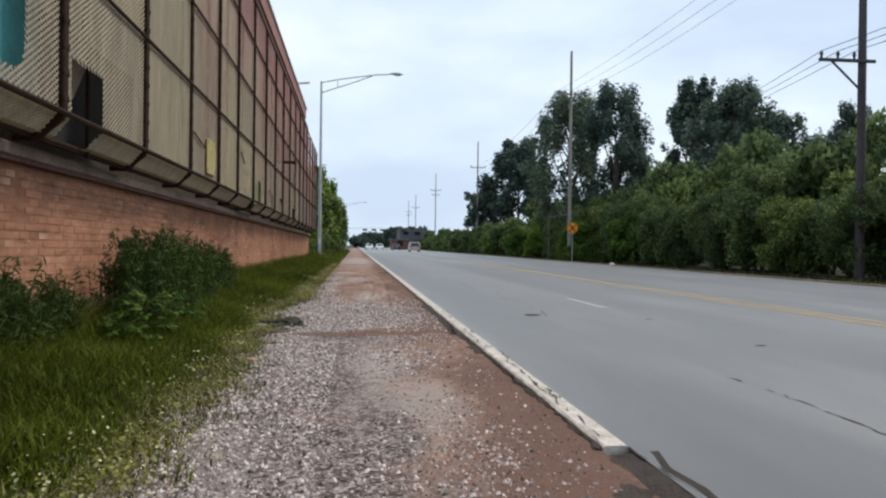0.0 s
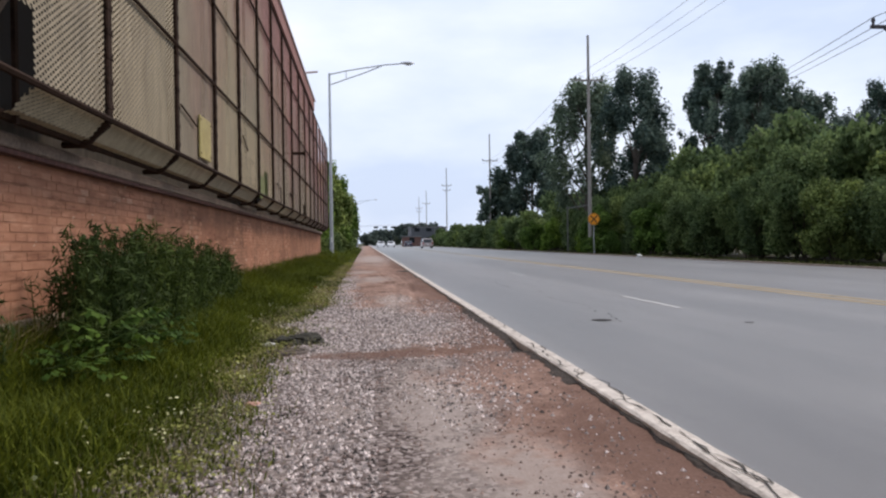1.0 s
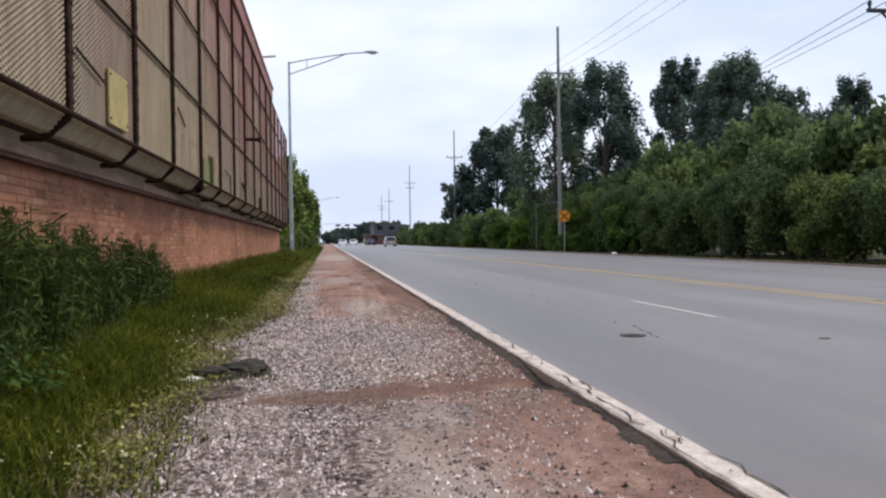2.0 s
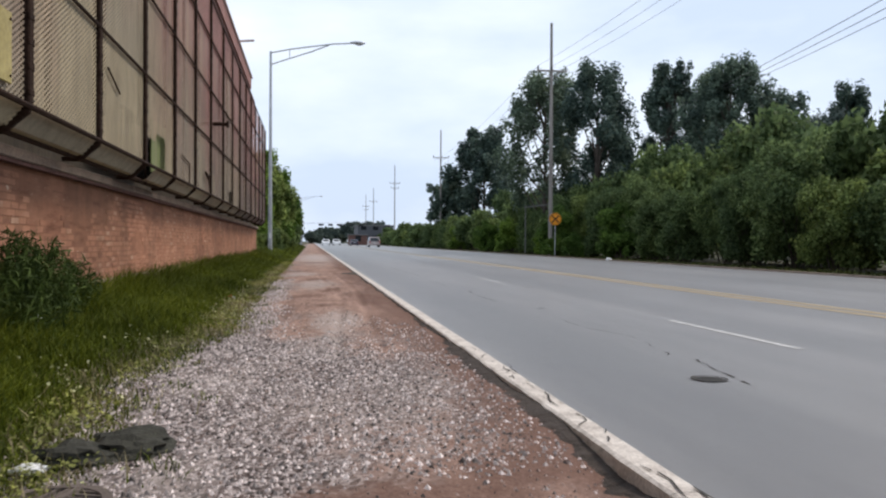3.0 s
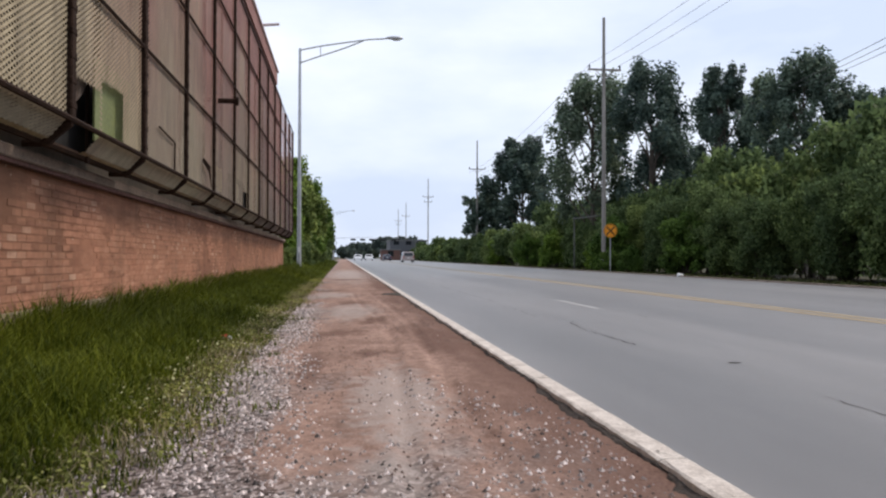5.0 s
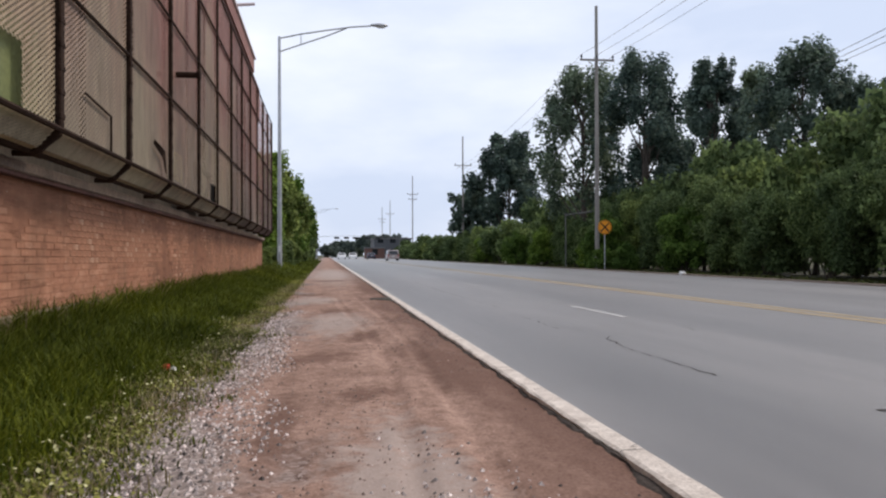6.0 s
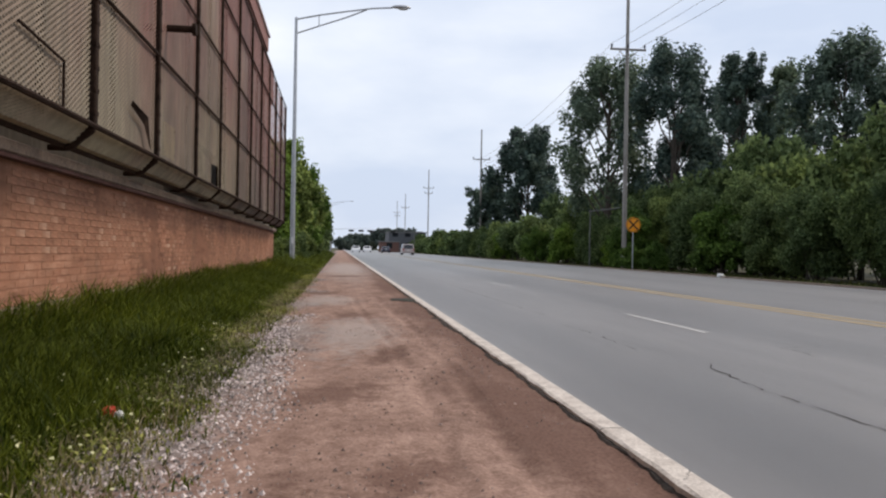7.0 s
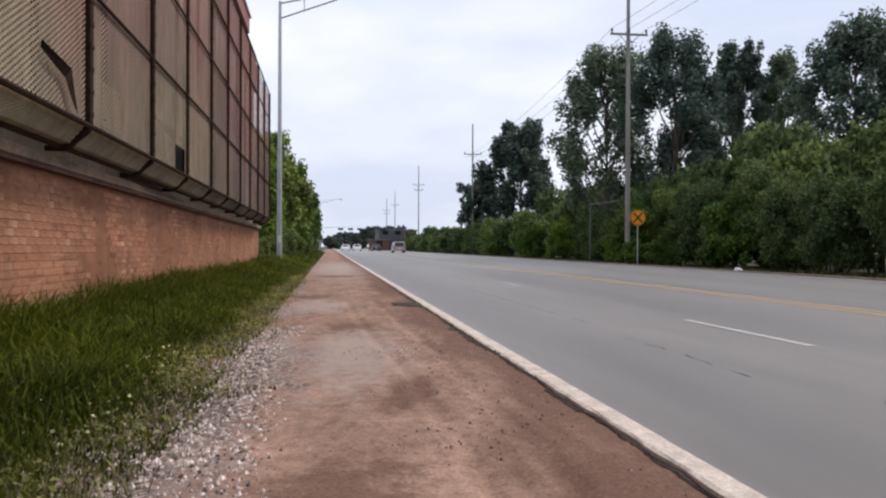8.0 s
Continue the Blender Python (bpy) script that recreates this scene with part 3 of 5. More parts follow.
# kerb: pale concrete edging, in cast lengths, flush with the road and proud of the shoulder
kerb = thing("kerb", (0, 0, 0), "pale weathered concrete kerb, cracked, between road and gravel", "kerb", kind="structure")
y = 5.18
while y < 330:
    ln = random.uniform(2.2, 3.4) if y < 60 else 12.0
    b = B()
    n = max(2, int(ln / 0.13)) if y < 40 else 3
    prev = None
    for k in range(n + 1):
        yy = y + 0.006 + (ln - 0.012) * k / n
        j = 0.005 if y < 40 else 0.0
        top = 0.013 + random.uniform(-j, j) * 0.3
        ring = [b.verts.new(p) for p in ((KERB_IN - 0.02 + random.uniform(-j, j), yy, -0.16), (KERB_IN + random.uniform(-j, j) * 1.4, yy, top - 0.01), (KERB_IN + 0.02 + random.uniform(-j, j), yy, top),
                                       (KERB_OUT - 0.012 + random.uniform(-j, j) * 0.5, yy, top), (KERB_OUT + random.uniform(-j, j) * 0.6, yy, 0.003), (KERB_OUT, yy, -0.16))]
        if prev:
            for a in range(5):
                b.faces.new((prev[a], prev[a + 1], ring[a + 1], ring[a]))
        else:
            b.faces.new(ring)
        prev = ring
    b.faces.new(prev[::-1])
    part("kerb_stone", b, M_KERB, kerb)
    y += ln
for k in range(34):
    yc = 5.6 + k * 0.42 + random.uniform(-0.15, 0.15) if k < 26 else 17.0 + (k - 26) * 2.2 + random.uniform(-0.5, 0.5)
    s = random.uniform(-0.5, 0.5)
    crack("crack", [(KERB_IN + 0.03, yc), (KERB_IN + 0.09, yc + s * 0.4), (KERB_OUT - 0.02, yc + s)], 0.007, None, 0.019)
# long jagged cracks along the tops of the oldest stones
for y0, y1, x0 in ((5.4, 7.3, 2.12), (6.6, 9.8, 2.155), (9.0, 11.5, 2.10), (12.8, 14.6, 2.13)):
    n = int((y1 - y0) / 0.22)
    crack("crack", [(x0 + random.uniform(-0.04, 0.04), y0 + (y1 - y0) * k / n) for k in range(n + 1)], 0.010, None, 0.019)
# the far kerb
b = B()
box(b, (ROAD_FAR + 0.1, 390, -0.05), (0.2, 820, 0.22))
part("kerb_stone", b, M_LEDGE, kerb, "grey concrete far kerb")
# dark broken strip where the kerb has crumbled away, before its first stone
b = B()
n = 40
prev = None
for k in range(n):
    yy = -8 + 13.1 * k / (n - 1)
    row = (b.verts.new((1.72 + random.uniform(-0.06, 0.06), yy, -0.035)), b.verts.new((2.02, yy, -0.02)), b.verts.new((2.30 + random.uniform(-0.05, 0.05), yy, 0.004)))
    if prev:
        b.faces.new((prev[0], prev[1], row[1], row[0]))
        b.faces.new((prev[1], prev[2], row[2], row[1]))
    prev = row
part("broken_edge", b, M_KERBSIDE, kerb, "dark crumbled asphalt edge")


# ---- gravel shoulder and grass strip ----
def shoulder_z(x, y):
    z = -0.025 + 0.018 * wob(x, y, 0.9, 1.0) + 0.016 * wob(x, y, 2.6, 2.0) + 0.008 * wob(x, y, 8.0, 4.0)
    z -= 0.022 * math.exp(-((x - 1.95) / 0.11) ** 2) * (0.5 + 0.8 * wob(0, y, 0.4, 9.0)) - 0.012 * max(0.0, (x - 1.2))
    z -= 0.04 * math.exp(-((y - 11.1 - 0.5 * (x - 1)) / 0.35) ** 2)          # washed-out rut across the path
    if 14.0 < y < 36.0:                                                       # tyre ruts pressed into the bare earth
        fade = min(1.0, (y - 14.0) / 2.0, (36.0 - y) / 3.0)
        for x0 in (1.02 + 0.16 * math.sin(y * 0.33), 1.42 + 0.12 * math.sin(y * 0.27 + 1.0)):
            d = (x - x0) / 0.06
            z += fade * (0.010 * math.exp(-((abs(d) - 1.6) / 0.7) ** 2) - 0.014 * math.exp(-d * d) * (1 + 0.5 * math.sin(y * 40)))
    return z


b = B()
prev = None
yy = 5.2
while yy < 40:
    wide = 0.035 + 0.12 * max(0.0, wob(0, yy, 0.35, 3.3)) + (0.09 if 9.2 < yy < 16.5 else 0.0)
    wv = wide * max(0.15, 0.8 + 0.7 * wob(0, yy, 3.1, 5.5) + 0.5 * wob(0, yy, 9.0, 6.5) + random.uniform(-0.08, 0.08))
    row = [b.verts.new((xx, yy, shoulder_z(xx, yy) + dz)) for xx, dz in ((KERB_IN + 0.01, 0.008), (KERB_IN - wv * 0.6, random.uniform(0.002, 0.012)), (KERB_IN - wv, -0.003))]
    if prev:
        b.faces.new((prev[1], prev[0], row[0], row[1]))
        b.faces.new((prev[2], prev[1], row[1], row[2]))
    prev = row
    yy += 0.035
part("broken_edge", b, M_KERBSIDE, kerb, "dark crumbled asphalt edge")

NEARY, NX = np.arange(2, 42, 0.07), np.linspace(-1.1, KERB_IN, 70)
farY, backY = np.concatenate([np.arange(42, 80, 0.6), np.arange(80, 330, 5.0)]), np.arange(-8, 2, 0.5)
allY = np.concatenate([backY, NEARY, farY])
gv = [(x, y, shoulder_z(x, y)) for y in allY for x in NX]
w = len(NX)
gf = [(j * w + i, j * w + i + 1, (j + 1) * w + i + 1, (j + 1) * w + i) for j in range(len(allY) - 1) for i in range(w - 1)]
shoulder = tagged(raw("gravel_shoulder", gv, gf, M_GRAVEL), "pale crushed gravel and trodden red-brown earth path", "gravel path", kind="structure")
for p in shoulder.data.polygons:
    p.use_smooth = True


def bank_z(x, y):
    f = min(1.0, max(0.0, (-0.7 - x) / 1.6))
    return -0.02 + 0.16 * f + 0.03 * wob(x, y, 0.8, 5.0) * f + (-0.09 if x > -0.75 else 0.0)


bx = np.linspace(-2.45, -0.30, 16)
by = np.concatenate([np.arange(-8, 60, 0.4), np.arange(60, 330, 4.0)])
bv = [(x, y, bank_z(x, y)) for y in by for x in bx]
w = len(bx)
bf = [(j * w + i, j * w + i + 1, (j + 1) * w + i + 1, (j + 1) * w + i) for j in range(len(by) - 1) for i in range(w - 1)]
tagged(raw("grass_bank", bv, bf, M_SOIL), "dark soil bank under the roadside grass", "ground", kind="structure")


def chips(name, count, xr, yr, size, mat, label, keep=None):
    """Loose stone chips: small uneven octahedra."""
    rng = np.random.default_rng(len(name) * 7 + count)
    out, faces, n = [], [], 0
    base = np.array([(1, 0, 0), (0, 1, 0), (-1, 0, 0), (0, -1, 0), (0, 0, 0.8), (0, 0, -0.8)])
    fc = ((0, 1, 4), (1, 2, 4), (2, 3, 4), (3, 0, 4))      # the buried half is left off
    while n < count:
        x, y = rng.uniform(*xr), yr[0] + (yr[1] - yr[0]) * rng.random() ** 1.15
        if keep and not keep(x, y, rng.random()):
            count -= 1
            continue
        s = size * (0.45 + 1.1 * rng.random() ** 2.2)
        v = base * (rng.uniform(0.6, 1.3, (6, 1)) * s) * np.array([1.0, 1.0, 0.75])
        a = rng.uniform(0, 6.28)
        ca, sa = math.cos(a), math.sin(a)
        v = np.stack([v[:, 0] * ca - v[:, 1] * sa, v[:, 0] * sa + v[:, 1] * ca, v[:, 2]], 1)
        v[4, :2] *= 0.3
        v[:4, 2] -= s * 0.35
        v += (x, y, shoulder_z(x, y) + s * 0.2)
        out.extend(v.tolist())
        faces.extend([(q[0] + 6 * n, q[1] + 6 * n, q[2] + 6 * n) for q in fc])
        n += 1
    ob = raw(name, out, faces, mat)
    return tagged(ob, label, "gravel", kind="stuff")


def damp_here(x, y):
    """The washed band across the path and the trodden strip by the kerb, where few clean stones lie."""
    band = abs(y - 11.3 - 0.25 * (x - 0.75)) < 0.20 + 0.22 * wob(x, y, 1.7, 8.0) and -0.1 < x
    return band or (x > 1.5 + 0.35 * wob(x * 0.5, y, 0.8, 9.0) and y < 10.0)


def pale(x, y, r):
    if damp_here(x, y):
        return r < 0.06
    d = max(0.0, x - grass_edge(y) - 0.45)
    p = 1.18 - 0.38 * d - (0.15 * max(0.0, y - 14.0) * min(1.0, d * 2.0)) + 0.75 * wob(x, y * 0.6, 0.8, 2.2)
    if 11.6 < y < 15.6:
        p += 0.45
    elif y < 11 and x > 0.5:
        p -= 0.55 + 0.5 * wob(x, y * 0.4, 1.1, 5.0)
    return x > grass_edge(y) - 0.4 and r < p


def brownish(x, y, r):
    if damp_here(x, y):
        return r < 0.6
    return x > grass_edge(y) and r < (0.50 if y < 15.5 else 0.08) + 0.16 * x - 0.012 * max(0, y - 14) + 0.7 * wob(x, y, 0.9, 6.2)


chips("gravel_chips", 95000, (-1.0, 1.95), (3.0, 30), 0.0142, M_STONE, "scattered pale limestone chips", pale)
chips("gravel_chips", 42000, (-0.6, 1.98), (3.0, 34), 0.0105, M_EARTHSTONE, "scattered brown stone chips", brownish)

# ---- factory building ----
WALL_X, END_Y = -2.32, 53.0
LEDGE = 1.80
fact = thing("factory_building", (0, 0, 0), "long old factory with salmon brick base and screened tan windows", "building")
b = B()
box(b, (WALL_X - 0.25, (END_Y - 12) / 2, 0.85), (0.5, END_Y + 12, 2.1))
base_wall = part("base_wall", b, M_MORTAR, fact, "salmon-painted brick base wall, patchy and stained")
b = B()
box(b, (WALL_X - 0.02, (END_Y - 12) / 2, LEDGE + 0.055), (0.26, END_Y + 12.04, 0.11), 0.012)
part("ledge", b, M_LEDGE, fact, "stained concrete ledge")
# dark strip added to draw the line of shade below the ledge
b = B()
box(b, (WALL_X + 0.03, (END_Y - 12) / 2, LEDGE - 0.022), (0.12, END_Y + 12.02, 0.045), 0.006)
part("ledge_shade_strip", b, M_SOOT_SHADE, fact, "dark strip drawn as the shade line under the ledge")
b = B()
box(b, (WALL_X - 0.45, (END_Y - 12) / 2, 4.65), (0.5, END_Y + 12, 5.3))
part("upper_wall", b, M_UPPER, fact, "grimy tan window wall behind the screens")
b = B()
box(b, (WALL_X - 0.40, (END_Y - 12) / 2, 8.02), (0.6, END_Y + 12.02, 1.46))
part("frieze", b, M_SOOT_SHADE, fact, "soot-blackened brick band")
b = B()
box(b, (WALL_X - 0.36, (49.5 - 12) / 2, 9.03), (0.64, 49.5 + 12.04, 0.55))
part("parapet", b, M_PARAPET, fact, "faded red brick parapet")
b = B()
box(b, (WALL_X - 0.34, (49.5 - 12) / 2, 9.34), (0.74, 49.5 + 12.1, 0.08), 0.015)
part("coping", b, M_COPING, fact, "pale metal coping")
b = B()
box(b, (WALL_X - 10.5, (END_Y - 12) / 2, 4.2), (19.6, END_Y + 11.6, 8.6))
part("rear_block", b, M_SOOT_SHADE, fact, "brick rear of the building")
b = B()
box(b, (WALL_X - 10.5, (END_Y - 12) / 2, 8.56), (19.6, END_Y + 11.6, 0.1))
part("roof", b, M_ROOF, fact, "flat grey roof")
# mullions and panes behind the screens
yy = -10.0
while yy < END_Y - 1:
    b = B()
    box(b, (WALL_X - 0.17, yy, 4.8), (0.07, 0.06, 4.9))
    part("mullion", b, M_RUST, fact)
    yy += 2.58

b = B()
box(b, (WALL_X - 0.02, (END_Y - 12) / 2, 0.14), (0.09, END_Y + 12.03, 0.64), 0.015)
part("plinth", b, M_PLINTH, fact, "pale weathered concrete plinth")

# bricks: courses of stretchers, the middle stretch as single pieces
BL, BH, BJ = 0.203, 0.066, 0.011
random.seed(11)
bm_one = B()
box(bm_one, (0, 0, 0), (0.03, BL + 0.009, BH), 0.0025)
one = bpy.data.meshes.new("brick")
bm_one.to_mesh(one)
bm_one.free()
one.materials.append(M_BRICK)
singles, vv, ff = [], [], []
course = 0
z = 0.505


def rendered(y, z):
    """Where paint and render hide the courses."""
    f = wob(y * 0.5, z, 0.9, 31.0) + 0.5 * wob(y, z, 2.2, 33.0)
    lim = 0.30 if y < 11.5 else (0.10 if y < 23 else (0.24 if y < 33 else 0.02))
    return f > lim


while z < LEDGE - 0.07:
    yb = -3.0 + (0.107 if course % 2 else 0.0)
    while yb < END_Y - 0.15:
        worn = wob(yb * 0.5, z, 1.6, 21.0)
        x = WALL_X - 0.0105 + random.uniform(-0.002, 0.003) + (-0.006 if worn < -0.33 else 0.0)
        if 25.0 < yb < 30.2 and 0.95 < z < 1.8 and len(singles) < 290:
            singles.append((x, yb, z))
        elif not rendered(yb, z):
            h, l, d = BH / 2, BL / 2 + 0.0048, 0.014
            n = len(vv)
            vv += [(x - d, yb - l, z - h), (x - d, yb + l, z - h), (x - d, yb + l, z + h), (x - d, yb - l, z + h),
                   (x + d, yb - l + 0.0015, z - h + 0.004), (x + d, yb + l - 0.0015, z - h + 0.004), (x + d, yb + l - 0.0015, z + h - 0.004), (x + d, yb - l + 0.0015, z + h - 0.004)]
            ff += [(n + 4, n + 5, n + 6, n + 7), (n, n + 1, n + 5, n + 4), (n + 1, n + 2, n + 6, n + 5), (n + 2, n + 3, n + 7, n + 6), (n + 3, n, n + 4, n + 7)]
        yb += BL + BJ
    z += BH + BJ
    course += 1
tagged(raw("brickwork", vv, ff, M_BRICK, base_wall), kind="stuff")

# short pale conduit arm at the roof edge
arm = thing("conduit_arm", (WALL_X, 43.0, 9.5), "pale metal conduit arm projecting from the parapet", "pipe")
b = B()
rod(b, (-0.2, 0, -0.05), (0.55, 0.0, 0.02), 0.06, 0.05, 8)
part("pipe", b, M_COPING, arm)

# ---- security screen in front of the windows ----
FX = -1.77
RAILS = (2.14, 3.43, 4.64, 5.86, 6.85)
POSTS = [-7.4, -4.8, -2.2, 0.3, 2.8, 5.3, 7.86, 10.5, 13.05, 15.45, 17.75, 20.3, 22.85, 25.4, 28.0, 30.75, 33.35, 35.95, 38.5, 41.05, 43.6, 46.15, 48.7, 51.1]
KNEE, FOOT = (-1.915, 1.977), (-2.03, 1.935)
cage = thing("window_screen", (0, 0, 0), "tan rusting expanded-metal window screen on dark rusted posts", "security screen")
b = B()
box(b, (0, 0, (RAILS[0] + RAILS[-1]) / 2), (0.085, 0.115, RAILS[-1] - RAILS[0] + 0.06), 0.012)
for k in range(22):
    zz = RAILS[0] + 0.12 + k * 0.215
    box(b, (0.034, 0.0, zz), (0.026, 0.128, 0.06), 0.008)
post_mesh = part("post", b, M_RUST, cage)
post_mesh.matrix_local = pose(FX, POSTS[0], 0)
b = B()
tube(b, [(0.0, 0, RAILS[0] + 0.05), (-0.01, 0, RAILS[0] - 0.03), (KNEE[0] - FX + 0.03, 0, KNEE[1] + 0.045), (KNEE[0] - FX - 0.03, 0, KNEE[1] - 0.02), (FOOT[0] - FX + 0.05, 0, FOOT[1]), (FOOT[0] - FX - 0.12, 0, FOOT[1] - 0.01)], [0.052, 0.052, 0.05, 0.05, 0.042, 0.03], 6)
brk = part("bracket", b, M_RUST, post_mesh)
for py in POSTS[1:]:
    p2 = new("post", post_mesh.data)
    p2.parent = cage
    p2.matrix_local = pose(FX + random.uniform(-0.01, 0.01), py, 0, 0, 0, random.uniform(-3, 3))
    b2 = new("bracket", brk.data)
    b2.parent = p2
for z in RAILS:
    b = B()
    rod(b, (FX + 0.035, POSTS[0], z), (FX + 0.035, POSTS[-1], z), 0.021 if z > 2.2 else 0.026, None, 6)
    part("rail", b, M_RUST, cage)
b = B()
rod(b, (FOOT[0] + 0.02, POSTS[0], FOOT[1] + 0.02), (FOOT[0] + 0.02, POSTS[-1], FOOT[1] + 0.02), 0.035, None, 6)
part("foot_rail", b, M_RUST, cage)

# openings torn or cut in the screen: y0, y1, z0, z1, round?
HOLES = [(8.10, 8.95, 1.90, 2.66, 0), (6.2, 7.12, 2.30, 3.30, 1), (20.36, 21.20, 1.90, 2.56, 0), (21.24, 22.0, 2.17, 2.70, 0),
         (32.4, 33.2, 2.16, 2.55, 0)]


def in_hole(y, z):
    for y0, y1, z0, z1, kind in HOLES:
        if kind == 0 and y0 < y < y1 and z0 < z < z1:
            return True
        if kind == 1 and ((y - (y0 + y1) / 2) / (y1 - y0) * 2) ** 4 + ((z - (z0 + z1) / 2) / (z1 - z0) * 2) ** 4 < 1:
            return True
    return False


def screen(name, y0, y1, p_low, p_high, pitch=0.056, wide=0.021, tilt=0.07):
    """A bay of expanded metal: two sets of slanting strands between the posts; p_low and p_high are (x, z) of its lower and upper edge."""
    (x0, z0), (x1, z1) = p_low, p_high
    tall = math.hypot(x1 - x0, z1 - z0)
    long = y1 - y0
    up = np.array([(x1 - x0) / tall, 0.0, (z1 - z0) / tall])
    along = np.array([0.0, 1.0, 0.0])
    out = np.cross(along, up)
    org = np.array([x0, y0, z0])
    quads = []
    slope = 0.58                                        # rise over run of the strands
    dy = pitch / 0.5
    for sgn in (1, -1):
        d2 = np.array([1.0, sgn * slope]) / math.hypot(1, slope)
        perp = np.array([-d2[1], d2[0]])
        cross = (perp[0] * along + perp[1] * up) * 0.995 - out * tilt
        lift = out * (0.002 if sgn > 0 else -0.003)
        c0 = -tall / slope if sgn > 0 else 0.0
        c1 = long if sgn > 0 else long + tall / slope
        s = c0
        while s < c1:
            # the strand crosses the lower edge at along = s
            t0, t1 = (max(0, s), min(long, s + tall / slope)) if sgn > 0 else (max(0, s - tall / slope), min(long, s))
            if t1 - t0 > 0.01:
                runs, start = [], t0
                step, u, inside = 0.03, t0, False
                near_hole = any(h[0] - 0.1 < y1 and h[1] + 0.1 > y0 and h[2] < z1 and h[3] > z0 for h in HOLES)
                if near_hole:
                    start = None
                    while u <= t1:
                        v = (u - s) * slope if sgn > 0 else (s - u) * slope
                        p = org + along * u + up * v
                        if in_hole(p[1], p[2]):
                            if start is not None:
                                runs.append((start, u))
                                start = None
                        elif start is None:
                            start = u
                        u += step
                    if start is not None:
                        runs.append((start, t1))
                else:
                    runs.append((t0, t1))
                for a, c in runs:
                    ends = []
                    for u in (a, c):
                        v = (u - s) * slope if sgn > 0 else (s - u) * slope
                        ends.append(org + along * u + up * v + lift)
                    h = cross * wide / 2
                    quads += [ends[0] - h, ends[1] - h, ends[1] + h, ends[0] + h]
            s += dy
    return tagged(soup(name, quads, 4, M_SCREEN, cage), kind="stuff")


for ya, yb in zip(POSTS, POSTS[1:]):
    wide_p = 0.046 if yb < 34 else 0.056
    for lo, hi in zip(RAILS, RAILS[1:]):
        screen("mesh_panel", ya + 0.03, yb - 0.03, (FX, lo), (FX, hi), wide_p, wide_p * 0.47)
    screen("mesh_apron", ya + 0.03, yb - 0.03, KNEE, (FX, RAILS[0]), wide_p, wide_p * 0.5, 0.5)
    screen("mesh_apron", ya + 0.03, yb - 0.03, (FOOT[0] + 0.02, FOOT[1] + 0.02), KNEE, wide_p, wide_p * 0.5, 0.3)


# what shows in and behind the openings
def board(name, y0, y1, z0, z1, x, mat, label, round_=False, parent=None):
    b = B()
    if round_:
        n = 20
        ring = [((y0 + y1) / 2 + (y1 - y0) / 2 * math.copysign(abs(math.cos(a)) ** 0.6, math.cos(a)), (z0 + z1) / 2 + (z1 - z0) / 2 * math.copysign(abs(math.sin(a)) ** 0.6, math.sin(a))) for a in np.linspace(0, 2 * math.pi, n + 1)[:-1]]
        f = [b.verts.new((x + 0.012, p, q)) for p, q in ring]
        r = [b.verts.new((x - 0.012, p, q)) for p, q in ring]
        b.faces.new(f)
        b.faces.new(r[::-1])
        for k in range(n):
            b.faces.new((f[k], r[k], r[(k + 1) % n], f[(k + 1) % n]))
    else:
        box(b, (x, (y0 + y1) / 2, (z0 + z1) / 2), (0.024, y1 - y0, z1 - z0), 0.004)
    return part(name, b, mat, parent or fact, label)


# open windows: near-black boards painted as unlit interior, each with a view-fitted grey pane
for y0, y1, z0, z1 in ((8.10, 8.95, 1.90, 2.66), (20.42, 21.20, 1.90, 2.55), (32.4, 33.3, 1.92, 2.52)):
    w = board("open_window", y0 - 0.1, y1 + 2.2, z0 + 0.04, z1 + 0.45, FX - 0.32, M_VOID, "near-black board for the darkness of an open window")
    b = B()
    box(b, (0, 0, 0), (0.03, 0.05, z1 - z0 + 0.3), 0.0, pose(FX - 0.2, y0 + 1.05, (z0 + z1) / 2 + 0.15))
    part("frame", b, M_RUST, w)
    b = B()
    q = [b.verts.new(p) for p in ((FX - 0.21, y0 + 0.3, z1 + 0.24), (FX - 0.21, y0 + 1.1, z1 + 0.20), (FX - 0.20, y0 + 0.9, z1 + 0.02), (FX - 0.19, y0 + 0.6, z0 + 0.5), (FX - 0.19, y0 + 0.3, z0 + 0.42))]
    f = b.faces.new(q)
    bmesh.ops.solidify(b, geom=[f], thickness=0.006)
    part("loose_pane", b, M_LEDGE, w, "grey half-open pane shaped to fit the view")
board("window_board", 6.2, 7.75, 2.15, 3.42, FX - 0.16, M_TEAL, "faded teal board behind the torn screen")
board("window_board", 21.3, 22.6, 2.1, 2.95, FX - 0.09, M_GREEN, "olive green board behind the torn screen")


def plate(name, y0, y1, z0, z1, mat, label, x=FX + 0.03, group=""):
    p = thing(name, (x, (y0 + y1) / 2, z0), label, "panel", group)
    b = B()
    box(b, (0, 0, (z1 - z0) / 2), (0.025, y1 - y0, z1 - z0), 0.006)
    part("sheet", b, mat, p)
    for sy in (-1, 1):
        for zz in (0.06, z1 - z0 - 0.06):
            b = B()
            rod(b, (0.008, sy * ((y1 - y0) / 2 - 0.04), zz), (0.022, sy * ((y1 - y0) / 2 - 0.04), zz), 0.012, None, 6)
            part("rivet", b, M_RUST, p)
    return p


